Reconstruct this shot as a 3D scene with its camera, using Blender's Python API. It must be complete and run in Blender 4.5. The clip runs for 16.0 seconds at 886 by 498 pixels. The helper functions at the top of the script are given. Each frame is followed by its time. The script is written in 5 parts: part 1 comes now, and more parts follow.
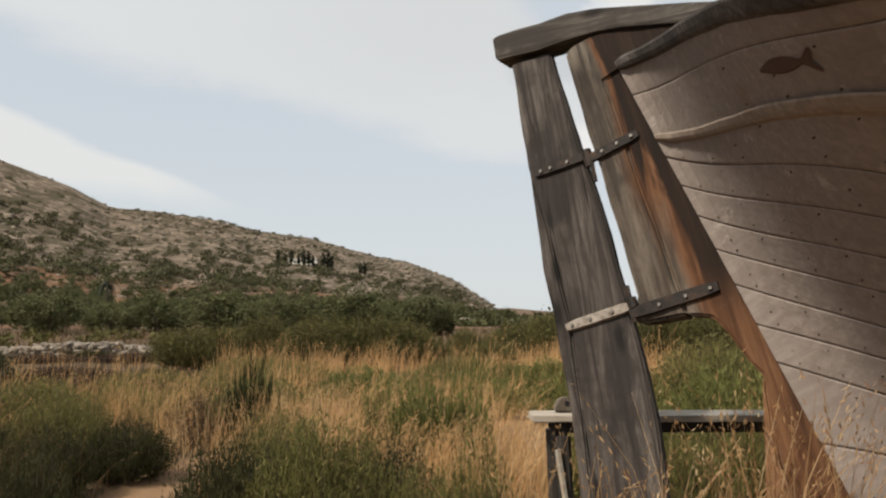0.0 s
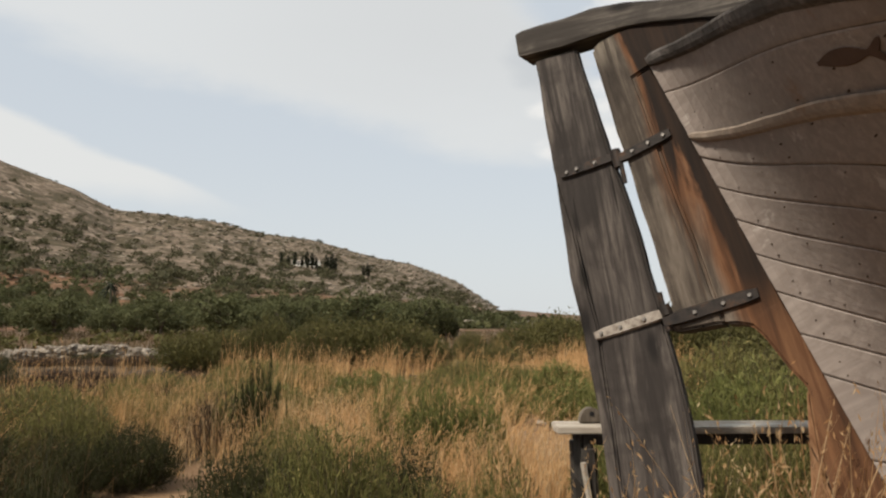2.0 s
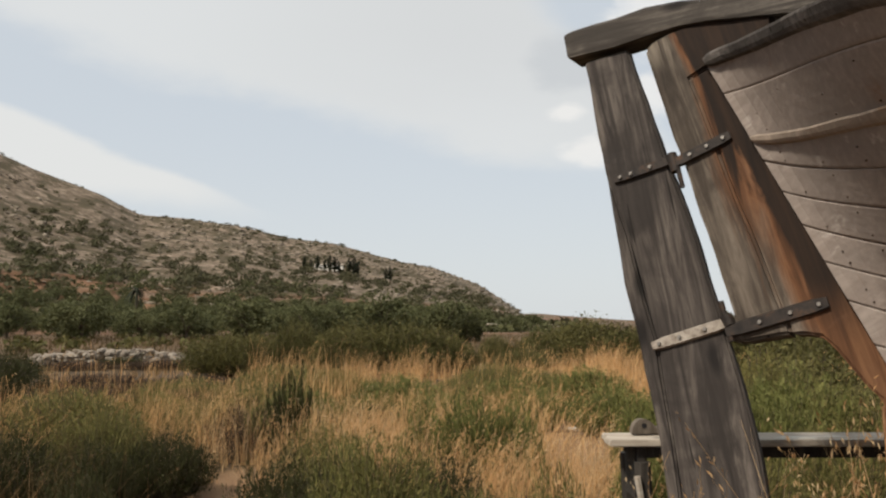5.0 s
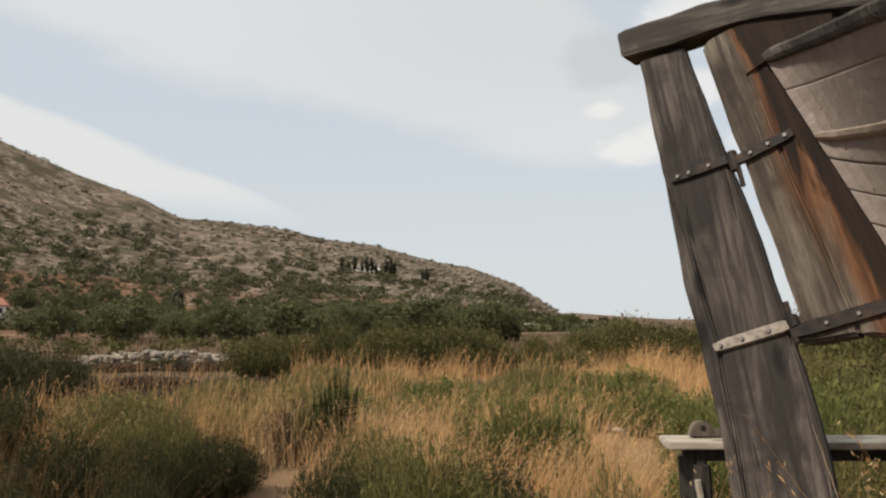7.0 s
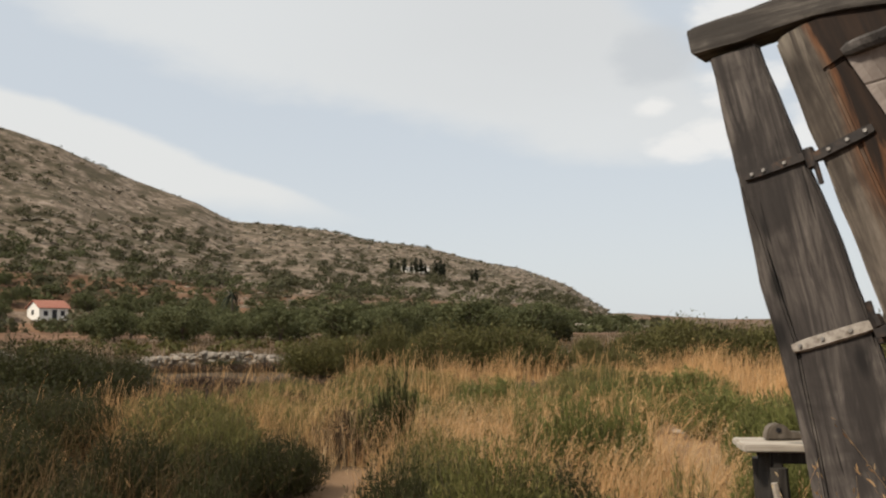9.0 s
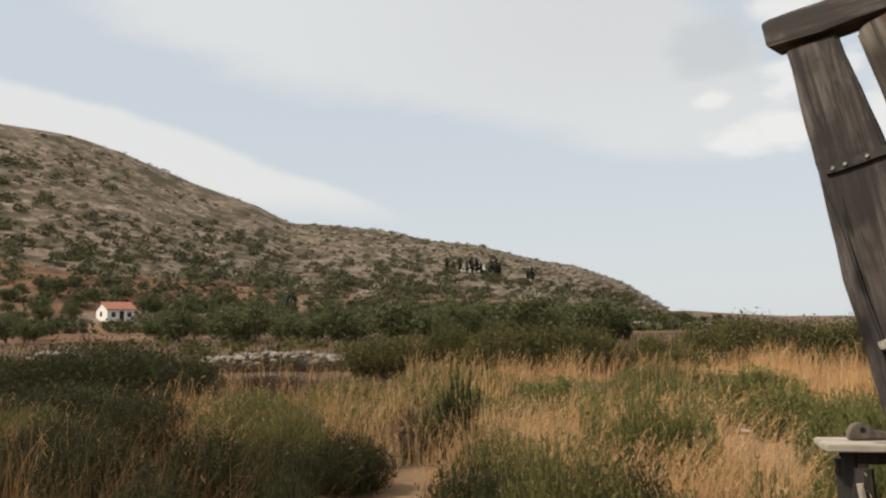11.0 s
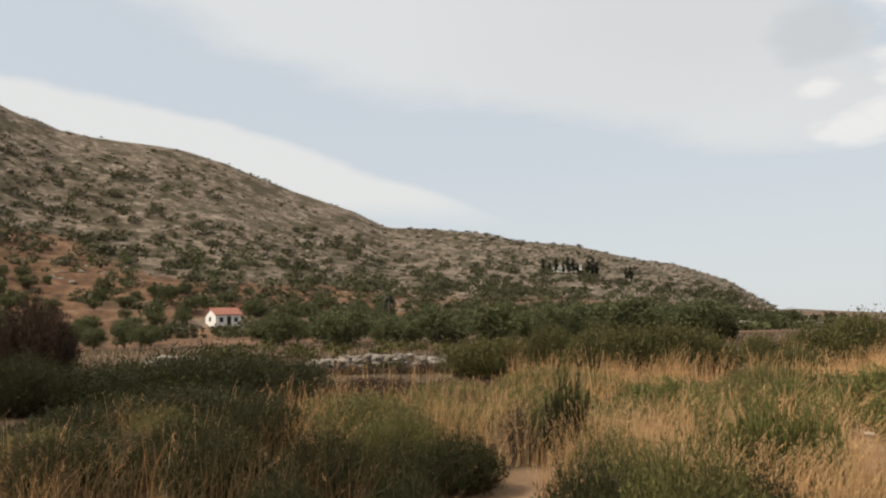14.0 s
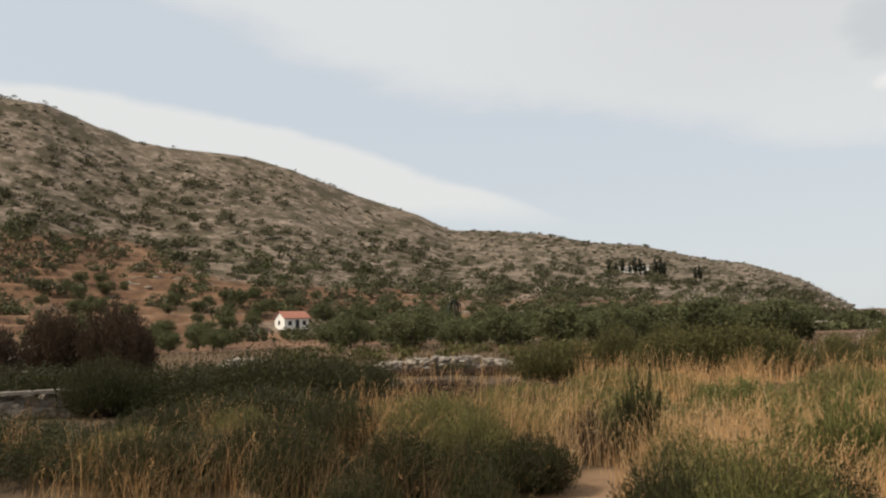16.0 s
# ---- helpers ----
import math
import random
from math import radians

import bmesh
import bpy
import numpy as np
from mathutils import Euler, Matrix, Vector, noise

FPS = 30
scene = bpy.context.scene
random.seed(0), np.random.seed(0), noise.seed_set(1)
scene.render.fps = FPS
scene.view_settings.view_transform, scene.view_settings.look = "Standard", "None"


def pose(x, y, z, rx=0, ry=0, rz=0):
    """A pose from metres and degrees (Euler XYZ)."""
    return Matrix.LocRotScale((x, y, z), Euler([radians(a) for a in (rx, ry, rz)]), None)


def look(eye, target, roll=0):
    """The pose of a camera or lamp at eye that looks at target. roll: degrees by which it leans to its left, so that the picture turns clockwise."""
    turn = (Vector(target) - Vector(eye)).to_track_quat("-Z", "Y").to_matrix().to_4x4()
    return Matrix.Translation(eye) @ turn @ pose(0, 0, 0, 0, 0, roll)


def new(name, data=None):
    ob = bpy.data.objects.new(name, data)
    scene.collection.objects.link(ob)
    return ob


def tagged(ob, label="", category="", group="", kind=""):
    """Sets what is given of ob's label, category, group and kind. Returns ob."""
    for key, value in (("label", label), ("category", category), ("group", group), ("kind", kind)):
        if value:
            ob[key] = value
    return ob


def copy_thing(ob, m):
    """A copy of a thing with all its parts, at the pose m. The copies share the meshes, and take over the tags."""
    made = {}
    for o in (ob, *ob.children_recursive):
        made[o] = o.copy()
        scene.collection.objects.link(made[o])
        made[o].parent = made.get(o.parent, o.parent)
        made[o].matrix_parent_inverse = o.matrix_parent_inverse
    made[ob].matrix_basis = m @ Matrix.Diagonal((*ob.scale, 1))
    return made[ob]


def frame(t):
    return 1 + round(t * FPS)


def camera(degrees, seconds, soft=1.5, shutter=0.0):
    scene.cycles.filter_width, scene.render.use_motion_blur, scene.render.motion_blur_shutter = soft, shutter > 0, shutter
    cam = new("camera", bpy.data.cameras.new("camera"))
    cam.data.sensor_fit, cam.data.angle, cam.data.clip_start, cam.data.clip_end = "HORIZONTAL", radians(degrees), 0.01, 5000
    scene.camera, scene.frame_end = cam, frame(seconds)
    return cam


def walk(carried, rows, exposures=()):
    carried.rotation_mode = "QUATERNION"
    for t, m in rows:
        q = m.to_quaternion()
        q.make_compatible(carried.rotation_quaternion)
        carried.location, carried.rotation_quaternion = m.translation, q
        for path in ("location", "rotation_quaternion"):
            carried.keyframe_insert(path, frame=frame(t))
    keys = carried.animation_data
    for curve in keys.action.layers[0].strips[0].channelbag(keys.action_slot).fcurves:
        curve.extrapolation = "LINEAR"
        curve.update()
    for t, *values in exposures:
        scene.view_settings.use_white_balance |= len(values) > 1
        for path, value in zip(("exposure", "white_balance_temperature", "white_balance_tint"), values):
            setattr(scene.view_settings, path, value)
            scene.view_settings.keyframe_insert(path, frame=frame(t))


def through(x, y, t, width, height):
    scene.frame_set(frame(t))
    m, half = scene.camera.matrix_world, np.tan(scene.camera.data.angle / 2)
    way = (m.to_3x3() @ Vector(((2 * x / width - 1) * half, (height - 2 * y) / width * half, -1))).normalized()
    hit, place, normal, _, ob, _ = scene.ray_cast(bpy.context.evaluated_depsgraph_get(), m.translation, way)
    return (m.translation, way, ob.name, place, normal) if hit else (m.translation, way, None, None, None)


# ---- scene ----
cam = camera(57.5, 16.0, soft=2.25)
PATH = [
    (0, (0.073, 0.572, 1.362), (0.071, 2.565, 1.536), -0.0),
    (0.5, (0.053, 0.611, 1.367), (0.047, 2.603, 1.542), -0.0),
    (1, (0.036, 0.65, 1.374), (0.026, 2.642, 1.55), -0.0),
    (1.5, (0.017, 0.679, 1.378), (0.008, 2.671, 1.556), -0.0),
    (2, (0.0, 0.71, 1.384), (-0.01, 2.702, 1.563), -0.0),
    (2.5, (-0.019, 0.733, 1.388), (-0.032, 2.725, 1.569), -0.1),
    (3, (-0.037, 0.751, 1.392), (-0.052, 2.743, 1.573), -0.0),
    (3.5, (-0.055, 0.767, 1.398), (-0.076, 2.759, 1.581), -0.1),
    (4, (-0.073, 0.779, 1.403), (-0.105, 2.77, 1.588), -0.1),
    (6.5, (-0.16, 0.793, 1.414), (-0.289, 2.78, 1.603), -0.3),
    (7, (-0.18, 0.792, 1.417), (-0.334, 2.777, 1.605), -0.4),
    (7.5, (-0.2, 0.792, 1.417), (-0.383, 2.775, 1.606), -0.4),
    (8, (-0.22, 0.784, 1.419), (-0.432, 2.764, 1.609), -0.5),
    (8.5, (-0.24, 0.777, 1.419), (-0.482, 2.753, 1.609), -0.5),
    (9, (-0.26, 0.769, 1.42), (-0.534, 2.741, 1.611), -0.6),
    (11.5, (-0.341, 0.72, 1.422), (-0.788, 2.659, 1.614), -1.0),
    (12, (-0.357, 0.703, 1.422), (-0.843, 2.633, 1.617), -1.1),
    (12.5, (-0.367, 0.693, 1.422), (-0.887, 2.614, 1.618), -1.2),
    (13, (-0.383, 0.674, 1.422), (-0.943, 2.584, 1.62), -1.3),
    (13.5, (-0.392, 0.656, 1.422), (-0.988, 2.555, 1.619), -1.4),
    (14, (-0.404, 0.633, 1.422), (-1.039, 2.519, 1.622), -1.5),
    (14.5, (-0.41, 0.616, 1.421), (-1.078, 2.491, 1.623), -1.5),
    (15, (-0.416, 0.59, 1.417), (-1.122, 2.45, 1.62), -1.6),
    (15.5, (-0.417, 0.56, 1.415), (-1.158, 2.406, 1.62), -1.7),
    (16, (-0.415, 0.515, 1.414), (-1.197, 2.343, 1.624), -1.8),
]
walk(cam, [(t, look(eye, target, roll)) for t, eye, target, roll in PATH], exposures=[(0, 0.06, 6640, 10), (16, 0.06, 6640, 10)])

# ---------------------------------------------------------------- world and sun
SUN_EL, SUN_AZ = 50.0, -130.0          # degrees above the horizon; degrees to the right of straight ahead
world = bpy.data.worlds.new("sky")
scene.world = world
world.use_nodes = True
wt = world.node_tree
wt.nodes.clear()


def wnode(kind, **kw):
    n = wt.nodes.new(kind)
    for k, v in kw.items():
        n.inputs[int(k[1:])].default_value = v
    return n


def wmath(op, a, b=0.0, c=0.0, clamp=False):
    n = wt.nodes.new("ShaderNodeMath")
    n.operation, n.use_clamp = op, clamp
    for i, v in enumerate((a, b, c)):
        if isinstance(v, (int, float)):
            n.inputs[i].default_value = v
        else:
            wt.links.new(v, n.inputs[i])
    return n.outputs[0]


def wramp(v, lo, hi):
    n = wt.nodes.new("ShaderNodeMapRange")
    n.interpolation_type = "SMOOTHSTEP"
    wt.links.new(v, n.inputs[0])
    for i, x in enumerate((lo, hi)):
        if isinstance(x, (int, float)):
            n.inputs[1 + i].default_value = x
        else:
            wt.links.new(x, n.inputs[1 + i])
    return n.outputs[0]


coord = wt.nodes.new("ShaderNodeTexCoord")
sep = wt.nodes.new("ShaderNodeSeparateXYZ")
wt.links.new(coord.outputs["Generated"], sep.inputs[0])
AZ = wmath("DEGREES", wmath("ARCTAN2", sep.outputs[0], sep.outputs[1]))
EL = wmath("DEGREES", wmath("ARCSINE", sep.outputs[2]))


def wnoise(scale, detail, stretch=(1, 1, 1), rough=0.55):
    mp = wt.nodes.new("ShaderNodeMapping")
    mp.inputs["Scale"].default_value = stretch
    wt.links.new(coord.outputs["Generated"], mp.inputs[0])
    n = wt.nodes.new("ShaderNodeTexNoise")
    n.inputs["Scale"].default_value, n.inputs["Detail"].default_value = scale, detail
    n.inputs["Roughness"].default_value = rough
    wt.links.new(mp.outputs[0], n.inputs["Vector"])
    return n.outputs["Fac"]


fine = wmath("SUBTRACT", wnoise(9.0, 7.0, (1, 1, 2.2)), 0.5)
broad = wmath("SUBTRACT", wnoise(2.6, 4.0, (1, 1, 3.0)), 0.5)
wob = wmath("ADD", wmath("MULTIPLY", fine, 4.2), wmath("MULTIPLY", broad, 2.0))
# the great veil of cloud overhead: its lower edge falls towards the right


def wcurve(points):
    """Elevation in degrees as a broken line over the azimuth."""
    n = wt.nodes.new("ShaderNodeValToRGB")
    e = n.color_ramp.elements
    while len(e) < len(points):
        e.new(0.5)
    for el, (a, v) in zip(e, points):
        el.position, el.color = (a + 180) / 360, (v / 30, v / 30, v / 30, 1)
    wt.links.new(wmath("DIVIDE", wmath("ADD", AZ, 180.0), 360.0), n.inputs[0])
    return wmath("MULTIPLY", n.outputs[0], 30.0)


edge1 = wcurve([(-75, 28), (-60, 26), (-43.9, 22.6), (-35.1, 20.2), (-28.7, 18.2), (-20.9, 16.0), (-12.3, 15.0), (-5.9, 13.2), (-0.2, 11.6), (6, 11.2), (40, 9)])
veil = wramp(wmath("ADD", wmath("SUBTRACT", EL, edge1), wob), -0.8, 2.2)
right = wramp(wmath("ADD", wmath("ADD", AZ, wmath("MULTIPLY", EL, 0.9)), wmath("MULTIPLY", wob, 0.8)), 27.0, 23.0)
veil = wmath("MULTIPLY", veil, wmath("MAXIMUM", right, wramp(AZ, 16.0, 34.0)))
# the long lens of cloud above the hill
edge2 = wcurve([(-90, 8), (-70, 13.5), (-57, 16.2), (-50.4, 16.6), (-45.6, 16.4), (-38.3, 15.6), (-30.4, 13.6), (-22.4, 10.9), (-13.8, 7.9), (-9, 6.4)])
thick = wcurve([(-90, 3), (-60, 7), (-40, 7), (-30, 4.6), (-22, 2.4), (-13.4, 0.3), (-10, 0)])
under = wmath("ADD", wmath("SUBTRACT", edge2, EL), wmath("MULTIPLY", fine, 1.6))
lens = wmath("MULTIPLY", wramp(under, -0.25, 0.55), wramp(wmath("SUBTRACT", under, thick), 0.9, -0.9))
lens = wmath("MULTIPLY", lens, wramp(AZ, -12.0, -21.0))
# small heaps of cloud


def puff(az, el, wide, tall, lo=1.25, hi=0.55):
    u = wmath("DIVIDE", wmath("SUBTRACT", AZ, az), wide)
    v = wmath("DIVIDE", wmath("SUBTRACT", EL, el), tall)
    d = wmath("SQRT", wmath("ADD", wmath("MULTIPLY", u, u), wmath("MULTIPLY", v, v)))
    return wramp(wmath("ADD", d, wmath("MULTIPLY", fine, 3.2)), lo, hi)


heaps = puff(8.6, 11.9, 3.0, 1.1)
for p in ((7.0, 15.0, 1.9, 0.8), (11.4, 12.6, 2.2, 1.4), (12.5, 20.5, 3.2, 3.0), (13.5, 15.5, 3.5, 2.0), (20, 14, 6, 3), (-75, 24, 12, 4), (60, 18, 16, 4)):
    heaps = wmath("MAXIMUM", heaps, puff(*p))
grey = puff(7.6, 18.3, 2.6, 2.0, 1.5, 0.4)
haze = wramp(EL, 16.0, -2.0)
behind = wramp(wnoise(3.4, 5.0, (1, 1, 2)), 0.44, 0.6)
sky = wt.nodes.new("ShaderNodeTexSky")
sky.sky_type, sky.sun_disc = "NISHITA", False
sky.sun_elevation, sky.sun_rotation = radians(SUN_EL), radians(SUN_AZ)
sky.air_density, sky.dust_density, sky.ozone_density = 1.0, 1.5, 1.2


def wmix(fac, a, b):
    n = wt.nodes.new("ShaderNodeMix")
    n.data_type = "RGBA"
    for sock, v in ((n.inputs[0], fac), (n.inputs[6], a), (n.inputs[7], b)):
        if hasattr(v, "node"):
            wt.links.new(v, sock)
        else:
            sock.default_value = v
    return n.outputs[2]


SKY = 0.11                           # strength of the sky; clouds are given relative to it
dim = wt.nodes.new("ShaderNodeVectorMath")
dim.operation = "SCALE"
dim.inputs[3].default_value = 1.0
wt.links.new(sky.outputs[0], dim.inputs[0])
col = wmix(0.82, dim.outputs[0], (5.8, 6.3, 6.75, 1))
col = wmix(wmath("MULTIPLY", haze, 0.55), col, (6.25, 6.55, 6.65, 1))
front = wramp(wmath("ABSOLUTE", AZ), 75.0, 95.0)
cloud = wmath("MAXIMUM", wmath("MULTIPLY", veil, 0.72), wmath("MULTIPLY", lens, 0.92))
cloud = wmath("MAXIMUM", cloud, wmath("MULTIPLY", wmath("MULTIPLY", behind, 0.7), front))
col = wmix(cloud, col, (6.7, 6.85, 6.85, 1))
dull = wmath("MULTIPLY", wmath("MULTIPLY", veil, wramp(AZ, -26.0, 0.0)), wramp(wmath("ADD", EL, wmath("MULTIPLY", broad, 8.0)), 11.0, 20.0))
col = wmix(wmath("MULTIPLY", dull, 0.6), col, (5.55, 5.75, 5.9, 1))
col = wmix(wmath("MULTIPLY", heaps, 0.75), col, (7.6, 7.6, 7.5, 1))
col = wmix(wmath("MULTIPLY", grey, 0.75), col, (5.0, 5.3, 5.6, 1))
bg = wt.nodes.new("ShaderNodeBackground")
bg.inputs[1].default_value = SKY
wt.links.new(col, bg.inputs[0])
wo = wt.nodes.new("ShaderNodeOutputWorld")
wt.links.new(bg.outputs[0], wo.inputs[0])

sun = new("sun", bpy.data.lights.new("sun", "SUN"))
sun.data.energy, sun.data.angle, sun.data.color = 4.8, radians(5), (1.0, 0.91, 0.78)
sd = Vector((math.sin(radians(SUN_AZ)) * math.cos(radians(SUN_EL)), math.cos(radians(SUN_AZ)) * math.cos(radians(SUN_EL)), math.sin(radians(SUN_EL))))
sun.matrix_world = look(sd * 50, (0, 0, 0))

# ---------------------------------------------------------------- materials


class Mat:
    """A small builder of node materials."""

    def __init__(self, name, rough=0.85):
        self.m = bpy.data.materials.new(name)
        self.m.use_nodes = True
        self.t = self.m.node_tree
        self.b = self.t.nodes["Principled BSDF"]
        self.b.inputs["Roughness"].default_value = rough
        self.b.inputs["Specular IOR Level"].default_value = 0.25
        self.pos = self.t.nodes.new("ShaderNodeTexCoord").outputs["Object"]

    def mapped(self, scale=(1, 1, 1), rot=(0, 0, 0), src=None):
        n = self.t.nodes.new("ShaderNodeMapping")
        n.inputs["Scale"].default_value = scale
        n.inputs["Rotation"].default_value = [radians(a) for a in rot]
        self.t.links.new(src or self.pos, n.inputs[0])
        return n.outputs[0]

    def noise(self, scale, detail=4.0, rough=0.6, vec=None, warp=0.0):
        n = self.t.nodes.new("ShaderNodeTexNoise")
        n.inputs["Scale"].default_value, n.inputs["Detail"].default_value = scale, detail
        n.inputs["Roughness"].default_value, n.inputs["Distortion"].default_value = rough, warp
        self.t.links.new(vec or self.pos, n.inputs["Vector"])
        return n.outputs["Fac"]

    def cells(self, scale, vec=None):
        n = self.t.nodes.new("ShaderNodeTexVoronoi")
        n.inputs["Scale"].default_value = scale
        self.t.links.new(vec or self.pos, n.inputs["Vector"])
        return n.outputs["Distance"]

    def ramp(self, v, stops):
        n = self.t.nodes.new("ShaderNodeValToRGB")
        e = n.color_ramp.elements
        while len(e) < len(stops):
            e.new(0.5)
        for el, (p, c) in zip(e, stops):
            el.position, el.color = p, (*c, 1) if len(c) == 3 else c
        self.t.links.new(v, n.inputs[0])
        return n.outputs[0]

    def mix(self, fac, a, b, how="MIX"):
        n = self.t.nodes.new("ShaderNodeMix")
        n.data_type, n.blend_type = "RGBA", how
        for sock, v in ((n.inputs[0], fac), (n.inputs[6], a), (n.inputs[7], b)):
            if hasattr(v, "node"):
                self.t.links.new(v, sock)
            elif isinstance(v, (int, float)):
                sock.default_value = v
            else:
                sock.default_value = (*v, 1)
        return n.outputs[2]

    def step(self, v, lo, hi):
        n = self.t.nodes.new("ShaderNodeMapRange")
        n.interpolation_type = "SMOOTHSTEP"
        n.inputs[1].default_value, n.inputs[2].default_value = lo, hi
        self.t.links.new(v, n.inputs[0])
        return n.outputs[0]

    def times(self, a, b, how="MULTIPLY"):
        n = self.t.nodes.new("ShaderNodeMath")
        n.operation = how
        for s, v in zip(n.inputs, (a, b)):
            if hasattr(v, "node"):
                self.t.links.new(v, s)
            else:
                s.default_value = v
        return n.outputs[0]

    def island(self):
        return self.t.nodes.new("ShaderNodeNewGeometry").outputs["Random Per Island"]

    def per_object(self):
        return self.t.nodes.new("ShaderNodeObjectInfo").outputs["Random"]

    def done(self, color, height=None, bump=0.3, dist=0.01):
        if hasattr(color, "node"):
            self.t.links.new(color, self.b.inputs["Base Color"])
        else:
            self.b.inputs["Base Color"].default_value = (*color, 1)
        if height is not None:
            n = self.t.nodes.new("ShaderNodeBump")
            n.inputs["Strength"].default_value, n.inputs["Distance"].default_value = bump, dist
            self.t.links.new(height, n.inputs["Height"])
            self.t.links.new(n.outputs[0], self.b.inputs["Normal"])
        return self.m


def old_wood(name, dark, mid, light, turn=0.0, along="z", stain=None, amount=0.5, grain=1.0, rust=False):
    """Weathered timber: grain along one axis of the thing, turned about its y axis by some degrees."""
    m = Mat(name, 0.86)
    st = {"z": (1, 1, 0.06), "x": (0.06, 1, 1)}[along]
    turned = m.mapped(rot=(0, turn, 0))
    v = m.mapped(scale=st, src=turned)
    g1 = m.noise(26 * grain, 8, 0.7, v, 0.7)
    g2 = m.noise(95 * grain, 5, 0.7, v, 0.3)
    blot = m.noise(3.2, 5, 0.6, turned, 0.6)
    c = m.ramp(g1, [(0.26, dark), (0.47, mid), (0.74, light)])
    c = m.mix(m.times(m.step(blot, 0.44, 0.64), 0.85), c, m.mix(0.6, dark, mid))
    c = m.mix(m.times(m.step(g2, 0.56, 0.72), 0.55), c, tuple(0.35 * x for x in dark))
    if stain:
        s = m.noise(2.4, 6, 0.62, m.mapped(scale=(1.0, 1, 0.3) if along == "z" else (0.3, 1, 1), src=turned), 0.9)
        c = m.mix(m.times(m.step(s, 0.60 - 0.25 * amount, 0.76 - 0.2 * amount), 0.85), c, stain)
    kn = m.cells(4.2, m.mapped(scale=(1.5, 1, 0.55) if along == "z" else (0.55, 1, 1.5), src=turned))
    c = m.mix(m.times(m.step(kn, 0.20, 0.07), 0.75), c, tuple(0.5 * x for x in dark))
    pale = m.noise(6.0, 6, 0.7, m.mapped(scale=(1, 1, 0.22) if along == "z" else (0.22, 1, 1), src=turned), 0.8)
    c = m.mix(m.times(m.step(pale, 0.56, 0.72), 0.6), c, tuple(min(0.6, 1.35 * x) for x in light))
    if rust:
        # iron stain that runs down the timber along the planking, dark brown next to the seam
        sp = m.t.nodes.new("ShaderNodeSeparateXYZ")
        m.t.links.new(m.pos, sp.inputs[0])
        away = m.times(m.times(0.436, sp.outputs[0], "SUBTRACT"), m.times(sp.outputs[2], 0.515), "SUBTRACT")
        width = m.times(0.030, m.times(m.step(sp.outputs[2], 0.95, 0.35), 0.066), "ADD")
        streak = m.noise(13, 5, 0.65, m.mapped(scale=(1, 1, 0.10), src=turned), 0.8)
        q = m.times(m.times(away, width, "DIVIDE"), m.times(m.times(streak, 0.5, "SUBTRACT"), 3.4), "ADD")
        tone = m.ramp(g1, [(0.28, (0.030, 0.013, 0.006)), (0.5, (0.105, 0.044, 0.018)), (0.75, (0.22, 0.108, 0.050))])
        umber = m.ramp(g1, [(0.3, (0.006, 0.004, 0.003)), (0.7, (0.026, 0.014, 0.008))])
        low = m.step(sp.outputs[2], 0.12, -0.12)
        c = m.mix(m.times(m.step(q, 2.5, 1.3), 0.92), c, tone)
        # head of the post turns paler in streaks
        pale_head = m.times(m.step(sp.outputs[2], 0.90, 1.04), m.step(streak, 0.40, 0.56))
        c = m.mix(m.times(pale_head, 0.7), c, (0.26, 0.225, 0.18))
        c = m.mix(m.times(m.step(q, 1.5, 1.05), m.times(1.0, m.times(low, 0.75), "SUBTRACT")), c, umber)
    crack = m.step(m.noise(40, 2, 0.5, m.mapped(scale=(1, 1, 0.03) if along == "z" else (0.03, 1, 1), src=turned), 0.2), 0.70, 0.72)
    c = m.mix(m.times(crack, 0.85), c, (0.010, 0.008, 0.007))
    h = m.mix(0.5, g1, g2)
    h = m.mix(crack, h, (0, 0, 0))
    return m.done(c, h, 0.55, 0.006)


GREY_WOOD = old_wood("grey_wood", (0.006, 0.005, 0.0048), (0.036, 0.030, 0.027), (0.135, 0.116, 0.101), 13)
TILLER_WOOD = old_wood("tiller_wood", (0.010, 0.0085, 0.0075), (0.052, 0.045, 0.039), (0.19, 0.168, 0.146), 0, "x")
POST_WOOD = old_wood("post_wood", (0.012, 0.009, 0.007), (0.054, 0.043, 0.034), (0.175, 0.146, 0.118), 18, stain=(0.16, 0.065, 0.022), amount=0.2, rust=True)
RUST_WOOD = old_wood("rust_wood", (0.030, 0.014, 0.007), (0.15, 0.072, 0.034), (0.30, 0.18, 0.10), 27, stain=(0.10, 0.045, 0.02), amount=0.4)
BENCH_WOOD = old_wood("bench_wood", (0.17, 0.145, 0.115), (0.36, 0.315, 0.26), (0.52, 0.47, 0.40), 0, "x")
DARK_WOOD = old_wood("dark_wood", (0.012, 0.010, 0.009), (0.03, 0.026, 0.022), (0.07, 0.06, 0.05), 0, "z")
BRANCH = old_wood("branch_wood", (0.05, 0.04, 0.03), (0.11, 0.09, 0.07), (0.2, 0.17, 0.14), 0, "z")


